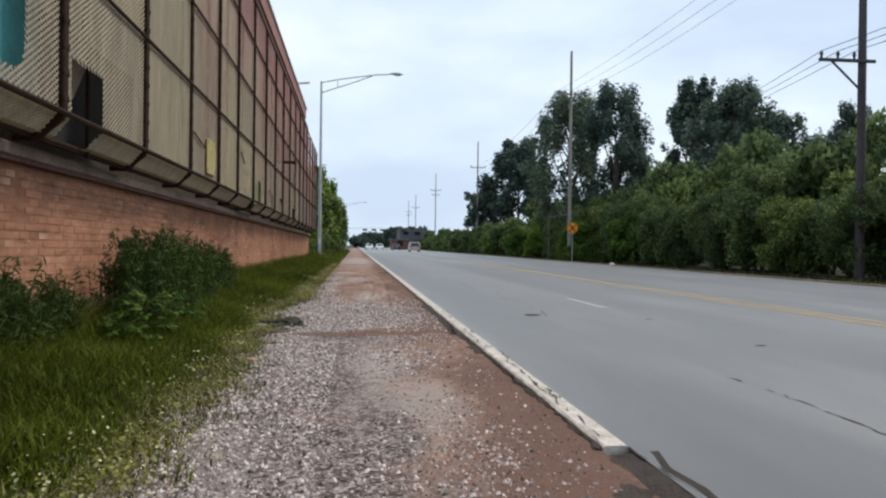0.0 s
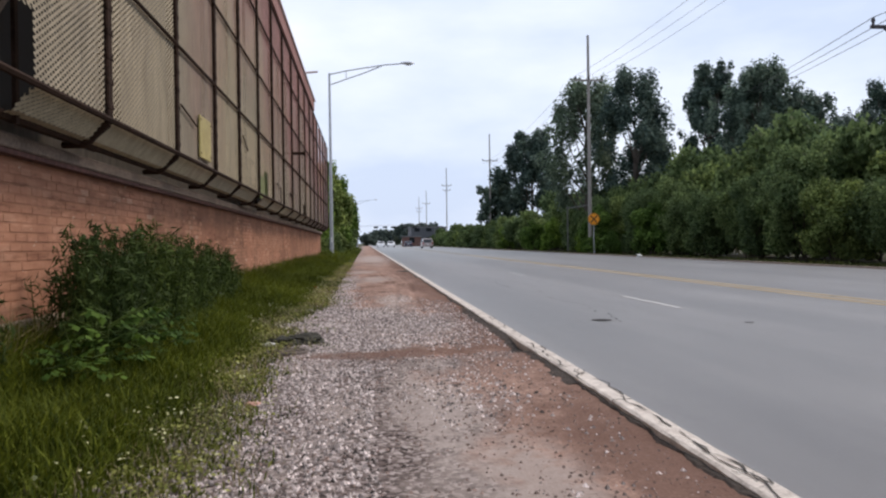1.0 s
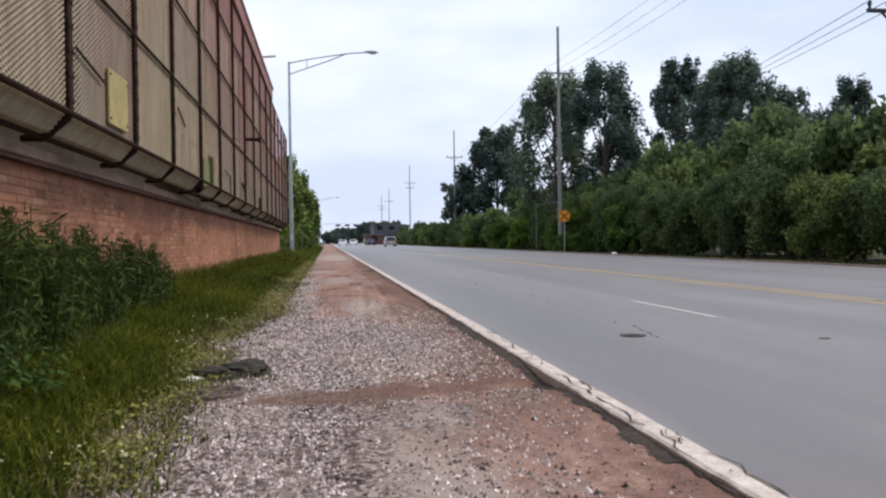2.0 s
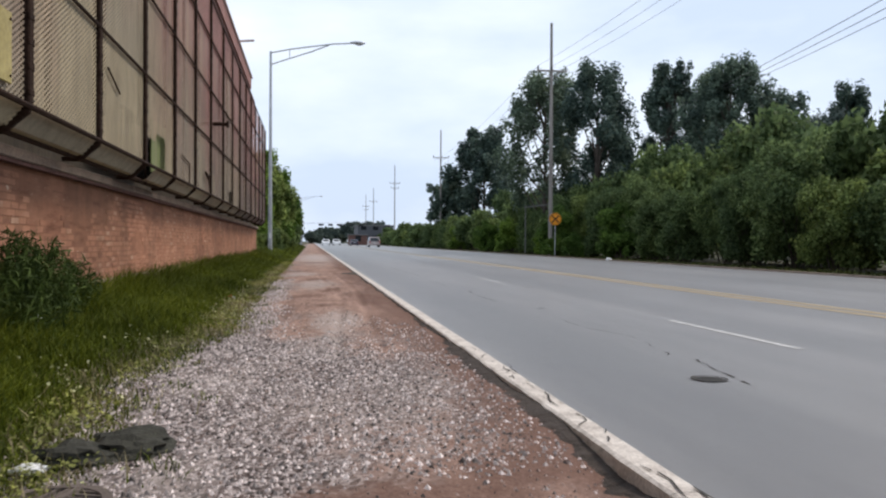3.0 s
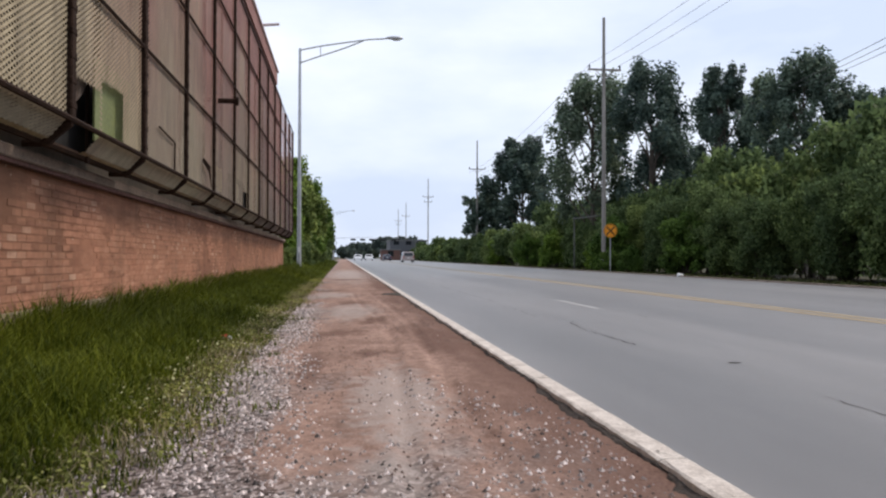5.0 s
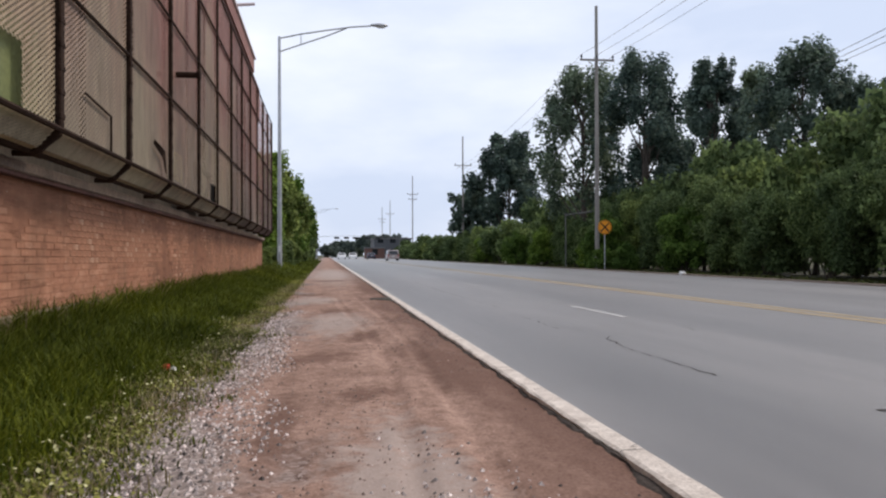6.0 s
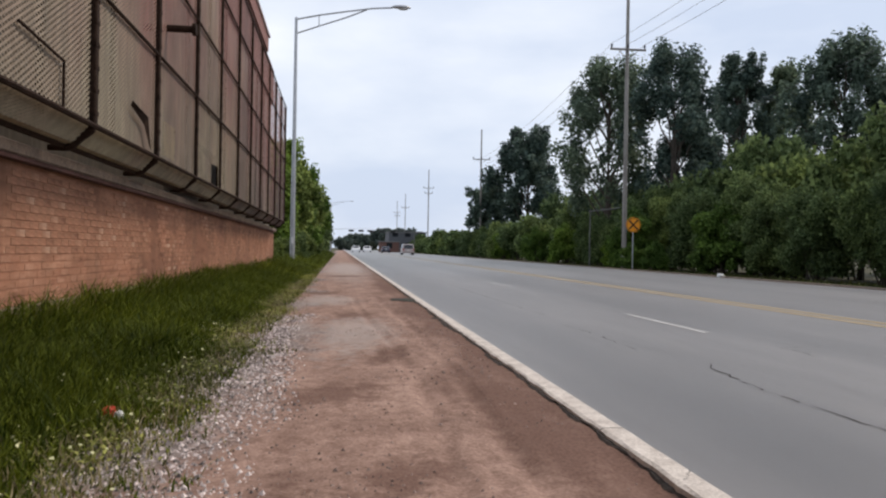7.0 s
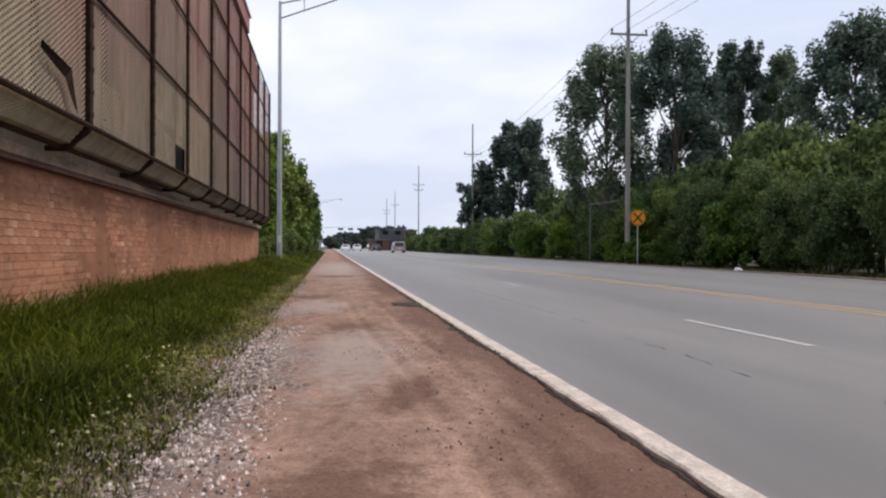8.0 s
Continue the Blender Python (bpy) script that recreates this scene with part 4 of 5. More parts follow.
plate("patch_plate", 14.25, 15.0, 2.25, 2.82, M_OCHRE, "ochre yellow sheet tied to the window screen", group="sheets on the screen")
plate("patch_plate", 28.7, 29.4, 2.22, 2.68, M_OCHRE, "small ochre sheet tied to the window screen", FX - 0.05, "sheets on the screen")
stub = thing("pipe_stub", (FX, 28.6, 3.9), "dark rusted pipe stub jutting from the window screen", "pipe")
b = B()
rod(b, (-0.3, 0, 0.0), (0.36, 0, 0.0), 0.048, None, 10)
part("pipe", b, M_RUST, stub)
b = B()
rod(b, (0.33, 0, 0.0), (0.38, 0, 0.0), 0.085, None, 12)
part("flange", b, M_RUST, stub)
# bent flaps where the screen is torn
flap = thing("torn_flap", (FX + 0.055, 27.0, 2.3), "torn dark corner of the window screen", "panel")
b = B()
fv = [b.verts.new(p) for p in ((0.03, -0.45, 0.27), (0.03, 0.27, 0.20), (0.0, 0.56, -0.16), (0.0, 0.44, -0.10), (0.0, 0.20, 0.10), (0.0, -0.40, 0.22))]
b.faces.new(fv)
bmesh.ops.solidify(b, geom=b.faces[:], thickness=0.012)
part("edge", b, M_RUST, flap)
for ends in (((23.6, 2.62), (24.55, 2.55)), ((24.55, 2.55), (24.55, 2.15)), ((13.2, 2.75), (14.1, 2.62)), ((18.1, 3.05), (18.7, 2.85))):
    b = B()
    rod(b, (FX + 0.03, *ends[0]), (FX + 0.03, *ends[1]), 0.013, None, 5)
    part("seam_wire", b, M_RUST, cage)

# front and screen are tipped 0.2 degrees to line up with the camera's view
VIEW_TILT = pose(0, 18, 0, -0.2, 0, 0) @ pose(0, -18, 0)
for o in (fact, cage):
    o.matrix_world = VIEW_TILT

# ---- street lamps ----
def lamp(x, y, h=13.15):
    t = thing("street_lamp", (x, y, 0.0), "tall galvanised street lamp with trussed arm", "street lamp", "street lamps")
    b = B()
    rod(b, (0, 0, -0.15), (0, 0, h), 0.135, 0.075, 12)
    part("pole", b, M_GALV, t)
    b = B()
    rod(b, (0, 0, -0.1), (0, 0, 0.28), 0.24, 0.22, 12)
    part("base", b, M_GALV, t)
    b = B()
    pts = [(0, 0, h - 0.1), (1.2, -0.3, h + 0.10), (2.6, -0.65, h + 0.26), (4.0, -1.0, h + 0.40), (5.0, -1.25, h + 0.42)]
    tube(b, pts, 0.042, 6)
    tube(b, [(0, 0, h - 0.85), (1.2, -0.3, h - 0.48), (2.6, -0.65, h - 0.06), (3.7, -0.93, h + 0.34)], 0.038, 6)
    rod(b, (1.2, -0.3, h + 0.10), (1.2, -0.3, h - 0.48), 0.025, None, 6)
    part("arm", b, M_GALV, t)
    b = B()
    bmesh.ops.create_uvsphere(b, u_segments=12, v_segments=8, radius=1.0)
    for v in b.verts:
        v.co = Vector((5.45 + v.co.x * 0.52, -1.35 + v.co.y * 0.2, h + 0.42 + v.co.z * (0.13 if v.co.z > 0 else 0.06)))
    head = part("head", b, M_GALV, t, smooth=True)
    b = B()
    bmesh.ops.create_uvsphere(b, u_segments=10, v_segments=6, radius=1.0)
    for v in b.verts:
        v.co = Vector((5.55 + v.co.x * 0.28, -1.36 + v.co.y * 0.13, h + 0.37 + v.co.z * 0.09))
    part("lens", b, M_LENS, head, "pale lamp glass")
    b = B()
    box(b, (0.0, -0.11, 1.35), (0.12, 0.05, 0.32), 0.01)
    part("label_plate", b, M_LITTER_W, t, "small pale tag")
    return t


lamp(-1.95, 60.5)
lamp(-2.04, 236.0)

# ---- utility poles and wires ----
def pole(x, y, h, mat, arms, r=0.2):
    t = thing("utility_pole", (x, y, 0.0), "tall weathered wooden utility pole with crossarms", "utility pole", "utility poles")
    b = B()
    tube(b, [(0, 0, -0.15), (0, 0, h * 0.5), (0, 0, h)], [r, r * 0.85, r * 0.62], 10)
    part("pole", b, mat, t)
    for z, x0, x1, brace in arms:
        b = B()
        box(b, ((x0 + x1) / 2, -0.16, z), (x1 - x0, 0.10, 0.13), 0.01)
        a = part("crossarm", b, mat, t)
        n = 3
        for k in range(n):
            xx = x0 + 0.1 + (min(x1, -0.35 if brace else x1) - x0 - 0.2) * k / (n - 1)
            b = B()
            rod(b, (xx, -0.16, z + 0.06), (xx, -0.16, z + 0.2), 0.05, 0.05, 8)
            rod(b, (xx, -0.16, z + 0.2), (xx, -0.16, z + 0.34), 0.085, 0.05, 8)
            part("insulator", b, M_PORC, a)
        if brace:
            b = B()
            rod(b, (x0 + 0.55, -0.16, z - 0.05), (-0.05, -0.12, z - 1.25), 0.045, None, 6)
            part("brace", b, mat, t)
        else:
            b = B()
            for sx in (-1, 1):
                rod(b, (sx * abs(x1) * 0.55, -0.16, z - 0.05), (0, -0.12, z - 0.6), 0.02, None, 6)
            part("brace", b, mat, t)
    return t


pole(20.95, 31.2, 18.5, M_DARKWOOD, [(8.75, -1.95, 0.46, True), (15.4, -1.2, 1.2, False)], 0.185)
pole(18.75, 67.3, 17.8, M_WOOD, [(14.1, -1.2, 1.2, False)], 0.165)
for k, (py, ph) in enumerate(((134.0, 18.8), (205.0, 19.8), (273.0, 18.6), (310.0, 18.6))):
    pole(21.0, py, ph, M_WOOD, [(ph - 4.4, -1.3, 1.3, False)] + ([(ph - 5.6, -1.0, 1.0, False)] if k % 2 else []), 0.15)

pole(46.4, 108.0, 18.6, M_WOOD, [(17.5, -1.2, 1.2, False)], 0.165)


def wire(name, a, c, sag, r=0.011):
    t = thing(name, a, "thin dark overhead wire between utility poles", "wire", "overhead wires")
    a, c = Vector(a), Vector(c)
    b = B()
    n = 18
    pts = [(c - a) * (k / n) + Vector((0, 0, -4 * sag * (k / n) * (1 - k / n))) for k in range(n + 1)]
    tube(b, pts, r, 5)
    part("strand", b, M_WIRE, t)


for dx in (-1.1, 0.0, 1.1):
    wire("overhead_wire", (20.95 + dx, 31.0, 15.7), (18.75 + dx, 67.1, 14.45), 0.5)
    wire("overhead_wire", (20.95 + dx, 31.0, 15.7), (21.0 + dx, -30.0, 16.0), 0.6)
    wire("overhead_wire", (18.75 + dx, 67.1, 14.45), (21.0 + dx, 134.8, 13.95), 0.9, 0.012)
for k, dx in enumerate((-1.65, -1.05, -0.45)):
    wire("overhead_wire", (20.95 + dx * 1.12, 31.0, 9.1), (47.4 + dx, 107.8, 17.84), 0.3, 0.015)
    wire("overhead_wire", (20.95 + dx * 1.12, 31.0, 9.1), (21.0 + dx, -20.0, 9.5), 0.5, 0.015)

# ---- railway warning sign and its post ----
sg = thing("warning_sign", (18.12, 64.05, 0.0), "round orange-yellow railway crossing sign with black cross", "road sign")
b = B()
rod(b, (0, 0.03, -0.1), (0, 0.03, 3.0), 0.035, None, 8)
part("post", b, M_GALV, sg)
b = B()
rod(b, (0, 0.0, 2.70), (0, -0.02, 2.70), 0.46, None, 32)
face = part("face", b, M_ORANGE, sg)
for s in (-1, 1):
    b = B()
    box(b, (0, -0.026, 0), (0.74, 0.006, 0.085), 0.0, pose(0, 0, 2.70, 0, s * 45, 0))
    part("cross_bar", b, M_BLACK, face)
b = B()
n = 32
for k in range(n):
    a0, a1 = 2 * math.pi * k / n, 2 * math.pi * (k + 1) / n
    b.faces.new([b.verts.new((r * math.cos(a), -0.025, 2.70 + r * math.sin(a))) for r, a in ((0.405, a0), (0.43, a0), (0.43, a1), (0.405, a1))])
part("border", b, M_BLACK, face)

# pipe gate half hidden in the thicket beyond
gt = thing("pipe_barrier", (21.3, 74.0, 0.0), "grey metal pipe barrier in front of the thicket", "barrier")
b = B()
rod(b, (-2.7, 0, -0.1), (-2.7, 0, 4.1), 0.045, None, 8)
part("post", b, M_OLDSTEEL, gt)
b = B()
rod(b, (-2.8, 0, 3.95), (-0.6, -0.8, 4.25), 0.05, None, 8)
part("bar", b, M_OLDSTEEL, gt)

# ---- vegetation ----
def leaf_cards(rng, centres, normals, size, aspect=0.6):
    """Pointed, slightly folded leaf sprays as pairs of triangles."""
    n = len(centres)
    nrm = normals + rng.normal(0, 0.55, (n, 3))
    nrm /= np.linalg.norm(nrm, axis=1, keepdims=True) + 1e-9
    t = np.cross(nrm, rng.normal(0, 1, (n, 3)))
    t /= np.linalg.norm(t, axis=1, keepdims=True) + 1e-9
    s = np.cross(nrm, t)
    ln = size * rng.uniform(0.55, 1.35, (n, 1))
    a, c = centres - t * ln, centres + t * ln
    l = centres + s * ln * aspect + nrm * ln * 0.2 - t * ln * 0.15
    r = centres - s * ln * aspect + nrm * ln * 0.2 - t * ln * 0.15
    return np.stack([a, l, c, r], 1).reshape(-1, 3)


def leaf_tris(rng, centres, normals, size):
    """Leaves seen from afar: one slim triangle each."""
    q = leaf_cards(rng, centres, normals, size, 0.5).reshape(-1, 4, 3)
    return q[:, [1, 2, 3]].reshape(-1, 3)


def lobe_points(rng, lobes, count, shell=0.55):
    """Points in a crown of ellipsoid lobes (x, y, z, rx, ry, rz), mostly near their skins."""
    w = np.array([l[3] * l[4] + l[4] * l[5] + l[3] * l[5] for l in lobes])
    pick = rng.choice(len(lobes), count, p=w / w.sum())
    L = np.array(lobes)[pick]
    d = rng.normal(0, 1, (count, 3))
    d /= np.linalg.norm(d, axis=1, keepdims=True)
    rad = shell + (1.08 - shell) * rng.random((count, 1)) ** 0.6
    return L[:, :3] + d * L[:, 3:] * rad, d + np.array([0, 0, 0.35])


def tree(name, loc, h, spread, seed, leaves, mat, label, lean=0.0, bare=0.3, size=0.34, category="tree", group="", upright=1.0):
    rng = np.random.default_rng(seed)
    t = thing(name, loc, label, category, group)
    b = B()
    limbs, lobes = [], []
    top = Vector((lean * h, 0, h * 0.8))
    pts = [Vector((0, 0, -0.3)), Vector((lean * h * 0.2, rng.normal(0, 0.1), h * 0.25)), Vector((lean * h * 0.6, rng.normal(0, 0.25), h * 0.55)), top]
    r0 = 0.022 * h
    tube(b, pts, [r0, r0 * 0.8, r0 * 0.5, r0 * 0.18], 8)
    trunk = part("trunk", b, M_BARK, t)
    n = 15 + int(h / 2)
    for k in range(n):
        f = bare + (1.0 - bare) * (k + rng.random()) / n
        az = k * 2.4 + rng.uniform(-0.5, 0.5)
        start = pts[0].lerp(top, min(1, f * 0.95))
        rr = spread * (1.05 - 0.62 * abs(f - 0.45) / 0.55) * rng.uniform(0.6, 1.0)
        end = Vector((start.x + math.cos(az) * rr, start.y + math.sin(az) * rr, min(h * 0.94, h * (f * 0.80 + 0.12) + rr * 0.45 * upright)))
        limbs.append((start, end))
        ls = spread * rng.uniform(0.15, 0.25)
        lobes.append((end.x * 0.85, end.y * 0.85, end.z, ls, ls, ls * rng.uniform(1.1, 1.9) * upright))
        for _ in range(5):
            e2 = end + Vector(rng.normal(0, spread * 0.15, 3))
            ls2 = ls * rng.uniform(0.5, 1.0)
            lobes.append((e2.x, e2.y, min(e2.z, h * 0.96), ls2, ls2, ls2 * 1.7))
    lobes.append((top.x, top.y, h * 0.88, spread * 0.16, spread * 0.16, h * 0.11))
    b = B()
    for s, e in limbs:
        mid = s.lerp(e, 0.5) + Vector((0, 0, -0.04 * h * 0.5))
        tube(b, [s, mid, e], [r0 * 0.26, r0 * 0.16, r0 * 0.05], 5)
    tagged(part("limb", b, M_BARK, t), kind="stuff")
    c, nn = lobe_points(rng, lobes, int(leaves * 1.9), 0.1)
    c += rng.normal(0, spread * 0.01, c.shape)
    soup("crown", leaf_tris(rng, c, nn, size * 1.12), 3, mat, t)
    return t


def shrub(name, loc, w, h, seed, leaves, mat, label, size=0.26, category="shrub", group="", low=0.0, overhang=False):
    rng = np.random.default_rng(seed)
    t = thing(name, loc, label, category, group)
    lobes = []
    for k in range(46):
        a, rr = rng.uniform(0, 6.28), rng.random() ** 0.6
        f = rng.random()
        zz = h * (0.12 + 0.72 * f) * (1 - 0.26 * rr)
        if overhang:
            rr *= 0.5 + 0.5 * min(1.0, zz / (0.42 * h))
        s = w * (0.08 + 0.2 * rng.random() ** 1.6)
        lobes.append((math.cos(a) * w * 0.62 * rr, math.sin(a) * w * 0.62 * rr, zz, s, s, s * rng.uniform(0.75, 1.15)))
    b = B()
    for k in range(9):
        l = lobes[k]
        tube(b, [(rng.normal(0, 0.15), rng.normal(0, 0.15), -0.3), (l[0] * 0.5, l[1] * 0.5, l[2] * 0.55), (l[0], l[1], l[2])], [0.05, 0.035, 0.015], 5)
    tagged(part("stem", b, M_BARK, t), kind="stuff")
    c, nn = lobe_points(rng, lobes, leaves * 2, 0.15)
    c += rng.normal(0, w * 0.035, c.shape)
    nn = nn * 0.5 + rng.normal(0, 0.6, nn.shape)
    keep = c[:, 2] > low
    soup("foliage", leaf_tris(rng, c[keep], nn[keep], size * 0.88), 3, mat, t)
    return t


# thicket along the far side of the road
LBL = "dense dark green shrub in the roadside thicket"
TH = "thicket beyond the road"
fine = [shrub("shrub", (22.0 + 0.4 * k, -30 - 8 * k, -0.15), 3.3, 5.2 + 0.45 * k, 40 + k, 13000, M_LEAF_SHRUB, LBL, 0.135, group=TH, low=0.3, overhang=True) for k in range(4)]
kinds = [shrub("shrub", (26.0 + 0.4 * k, -30 - 8 * k, -0.15), 3.3, 5.2 + 0.45 * k, 40 + k, 4800, M_LEAF_SHRUB, LBL, 0.235, group=TH) for k in range(4)]
far_kind = shrub("shrub", (26.0, -64, -0.15), 3.3, 5.4, 47, 2000, M_LEAF_SHRUB, LBL, 0.40, group=TH)
lime = shrub("shrub", (22.0, -70, -0.15), 2.6, 4.6, 50, 7500, M_LEAF_LIME, "lighter yellow-green shrub at the edge of the thicket", 0.16, group=TH)
rng = random.Random(5)
yy = 8.0
k = 0
while yy < 150:
    for row, (xx, zs) in enumerate(((21.9, 0.90), (25.2, 1.10))):
        if row and yy > 110:
            continue
        src = (fine if row == 0 and yy < 85 else kinds)[(k + row * 2) % 4]
        s = zs * rng.uniform(0.84, 1.12)
        tall = (1.12 if row == 0 else 1.3) if yy < 110 else 1.0
        copy_thing(src, pose(xx + rng.uniform(-0.6, 0.6) + row * 0.6, yy + rng.uniform(-0.8, 0.8), -0.15, 0, 0, rng.uniform(0, 360)) @ Matrix.Diagonal((s, s, s * tall * rng.uniform(0.84, 1.16), 1)))
    yy += 3.3 if yy < 70 else 4.4
    k += 1
while yy < 300:
    copy_thing(far_kind, pose(21.6 + rng.uniform(-0.8, 0.8), yy, -0.15, 0, 0, rng.uniform(0, 360)) @ Matrix.Diagonal((1.15, 1.3, rng.uniform(0.8, 1.1), 1)))
    yy += 6.0
    k += 1
for xx, y2, s in ((20.2, 68.6, 1.0), (20.6, 57.5, 0.95), (20.4, 86.0, 0.9), (20.4, 97.0, 0.9), (20.2, 112.0, 0.9)):
    copy_thing(lime, pose(xx, y2, -0.15, 0, 0, y2 * 40) @ Matrix.Diagonal((s, s, s, 1)))

for xx, y2, s in ((18.75, 66.0, 0.42), (19.3, 70.5, 0.5), (19.2, 63.4, 0.46)):
    copy_thing(lime, pose(xx, y2, -0.15, 0, 0, y2 * 40) @ Matrix.Diagonal((s, s, s, 1)))

# tall trees behind the thicket
TL = "tall dark green cottonwood with gaps in its crown"
TG = "trees behind the thicket"
tree("tree", (22.7, 82.0, -0.15), 17.6, 4.4, 1, 9500, M_LEAF_TREE, TL, 0.0, 0.06, 0.22, group=TG, upright=1.25)
tree("tree", (25.1, 74.5, -0.15), 17.0, 3.7, 2, 9000, M_LEAF_TREE, TL, 0.0, 0.14, 0.20, group=TG, upright=1.3)
tree("tree", (27.4, 77.0, -0.15), 12.6, 2.0, 3, 4000, M_LEAF_TREE, TL, 0.02, 0.25, 0.20, group=TG, upright=1.4)
tree("tree", (27.2, 130.0, -0.15), 19.0, 4.6, 4, 8000, M_LEAF_TREE, TL, 0.0, 0.15, 0.36, group=TG)
tree("tree", (22.5, 136.0, -0.15), 11.0, 3.4, 55, 4500, M_LEAF_TREE, TL, 0.0, 0.15, 0.38, group=TG)
tree("tree", (46.0, 105.0, -0.15), 24.6, 4.0, 6, 8500, M_LEAF_TREE, TL, 0.0, 0.2, 0.30, group=TG, upright=1.5)
tree("tree", (52.5, 106.0, -0.15), 23.6, 3.9, 7, 8500, M_LEAF_TREE, TL, 0.0, 0.2, 0.30, group=TG, upright=1.5)
tree("tree", (31.9, 64.3, -0.15), 15.0, 3.4, 10, 8500, M_LEAF_TREE, "tall dark green cottonwood with bare spiky leaders", 0.0, 0.25, 0.19, group=TG, upright=1.6)
tree("tree", (35.0, 62.5, -0.15), 12.2, 3.0, 9, 6500, M_LEAF_TREE, TL, 0.0, 0.25, 0.19, group=TG, upright=1.4)
tree("tree", (46.3, 70.4, -0.15), 15.2, 2.5, 16, 5500, M_LEAF_TREE, TL, 0.0, 0.2, 0.2, group=TG, upright=1.6)
tree("tree", (41.0, 66.0, -0.15), 11.4, 2.6, 15, 5000, M_LEAF_GREY_HAZE, "grey-green tree with a thin crown", 0.0, 0.2, 0.19, group=TG, upright=1.5)
tree("tree", (31.0, 49.5, -0.15), 7.8, 2.4, 18, 5000, M_LEAF_SHRUB, TL, 0.0, 0.2, 0.15, group=TG, upright=1.3)

# trees past the end of the factory
SL = "leafy green tree beside the gravel past the factory"
SG = "trees past the factory"
tree("tree", (-4.0, 66.0, -0.1), 7.4, 2.3, 21, 8000, M_LEAF_LIME, SL, 0.01, 0.05, 0.17, group=SG)
tree("tree", (-3.7, 75.0, -0.1), 7.6, 2.4, 22, 7000, M_LEAF_SHRUB, SL, 0.01, 0.05, 0.19, group=SG)
tree("tree", (-3.6, 86.0, -0.1), 7.6, 2.6, 23, 7000, M_LEAF_LIME, SL, 0.01, 0.05, 0.21, group=SG)
tree("tree", (-3.8, 99.0, -0.1), 7.2, 2.9, 24, 5000, M_LEAF_SHRUB, SL, 0.01, 0.05, 0.26, group=SG)
tree("tree", (-3.8, 114.0, -0.1), 6.8, 3.0, 25, 4000, M_LEAF_LIME, SL, 0.01, 0.05, 0.30, group=SG)
tree("tree", (-4.2, 132.0, -0.1), 6.6, 3.3, 26, 4000, M_LEAF_SHRUB, SL, 0.01, 0.05, 0.34, group=SG)
tree("tree", (-4.6, 155.0, -0.1), 6.6, 3.6, 27, 4000, M_LEAF_SHRUB, SL, 0.01, 0.05, 0.38, group=SG)
for k, (xx, y2, s) in enumerate(((-2.9, 57.5, 0.34), (-2.6, 64.0, 0.36), (-2.3, 70.0, 0.40), (-2.3, 78.0, 0.42), (-2.2, 90.0, 0.44), (-2.4, 104.0, 0.45))):
    copy_thing(kinds[k % 4], pose(xx, y2, -0.05, 0, 0, 60 * k) @ Matrix.Diagonal((s, s, s, 1)))

# ---- grass and weeds ----
def blades(name, xs, ys, zs, heights, width, mat, label, seed, category="grass"):
    rng = np.random.default_rng(seed)
    n = len(xs)
    az = rng.uniform(0, 2 * np.pi, n)
    lean = heights * rng.uniform(0.15, 1.1, n)
    dx, dy = np.cos(az), np.sin(az)
    w = width * rng.uniform(0.6, 1.4, n)
    px, py = -dy * w, dx * w
    base = np.stack([xs, ys, zs - 0.02], 1)
    side = np.stack([px, py, np.zeros(n)], 1)
    mid = base + np.stack([dx * lean * 0.35, dy * lean * 0.35, heights * 0.6], 1)
    tip = base + np.stack([dx * lean, dy * lean, heights * rng.uniform(0.8, 1.0, n)], 1)
    quad = np.stack([base - side, base + side, mid + side * 0.8, mid - side * 0.8], 1).reshape(-1, 4, 3)
    verts = np.concatenate([quad, np.repeat(tip[:, None], 1, 1)], 1).reshape(-1, 3)
    k = np.arange(n) * 5
    faces = np.concatenate([np.stack([k, k + 1, k + 2, k + 3], 1)]).tolist() + np.stack([k + 3, k + 2, k + 4], 1).tolist()
    return tagged(raw(name, verts.tolist(), faces, mat), label, category, kind="stuff")


def sward(n, y0, y1, seed, width, hscale=1.0, edge=True):
    rng = np.random.default_rng(seed)
    x = rng.uniform(-2.28, -0.25, n)
    y = rng.uniform(y0, y1, n)
    lim = np.array([grass_edge(v) for v in y])
    fade = (x - lim + 0.08) / 0.5
    keep = (rng.random(n) > fade) if edge else (x < lim)
    x, y, lim = x[keep], y[keep], lim[keep]
    z = np.array([bank_z(a, c) if a < -0.75 else max(bank_z(a, c), shoulder_z(a, c)) for a, c in zip(x, y)])
    h = (0.06 + 0.17 * np.clip((lim - x) / 0.7, 0, 1)) + 0.16 * np.clip((-1.55 - x) / 0.6, 0, 1)
    h *= 1 + 0.5 * np.array([wob(a, c, 1.1, 12.0) for a, c in zip(x, y)])
    h = h * rng.uniform(0.5, 1.35, len(x)) * hscale
    return x, y, z, h


blades("grass", *sward(105000, 3.0, 24.0, 3, 0.005), 0.0050, M_GRASS, "lush green roadside grass and weeds", 61)
rng = np.random.default_rng(83)
ty = 3 + 24 * rng.random(120) ** 1.1
tx = np.array([grass_edge(v) for v in ty]) + np.abs(rng.normal(0.0, 0.26, len(ty)))
x = np.repeat(tx, 26) + rng.normal(0, 0.06, len(tx) * 26)
y = np.repeat(ty, 26) + rng.normal(0, 0.08, len(ty) * 26)
z = np.array([shoulder_z(a, c) for a, c in zip(x, y)])
blades("grass_tufts", x, y, z, rng.uniform(0.02, 0.09, len(x)), 0.005, M_GRASS, "sparse green tufts growing through the gravel edge", 68)
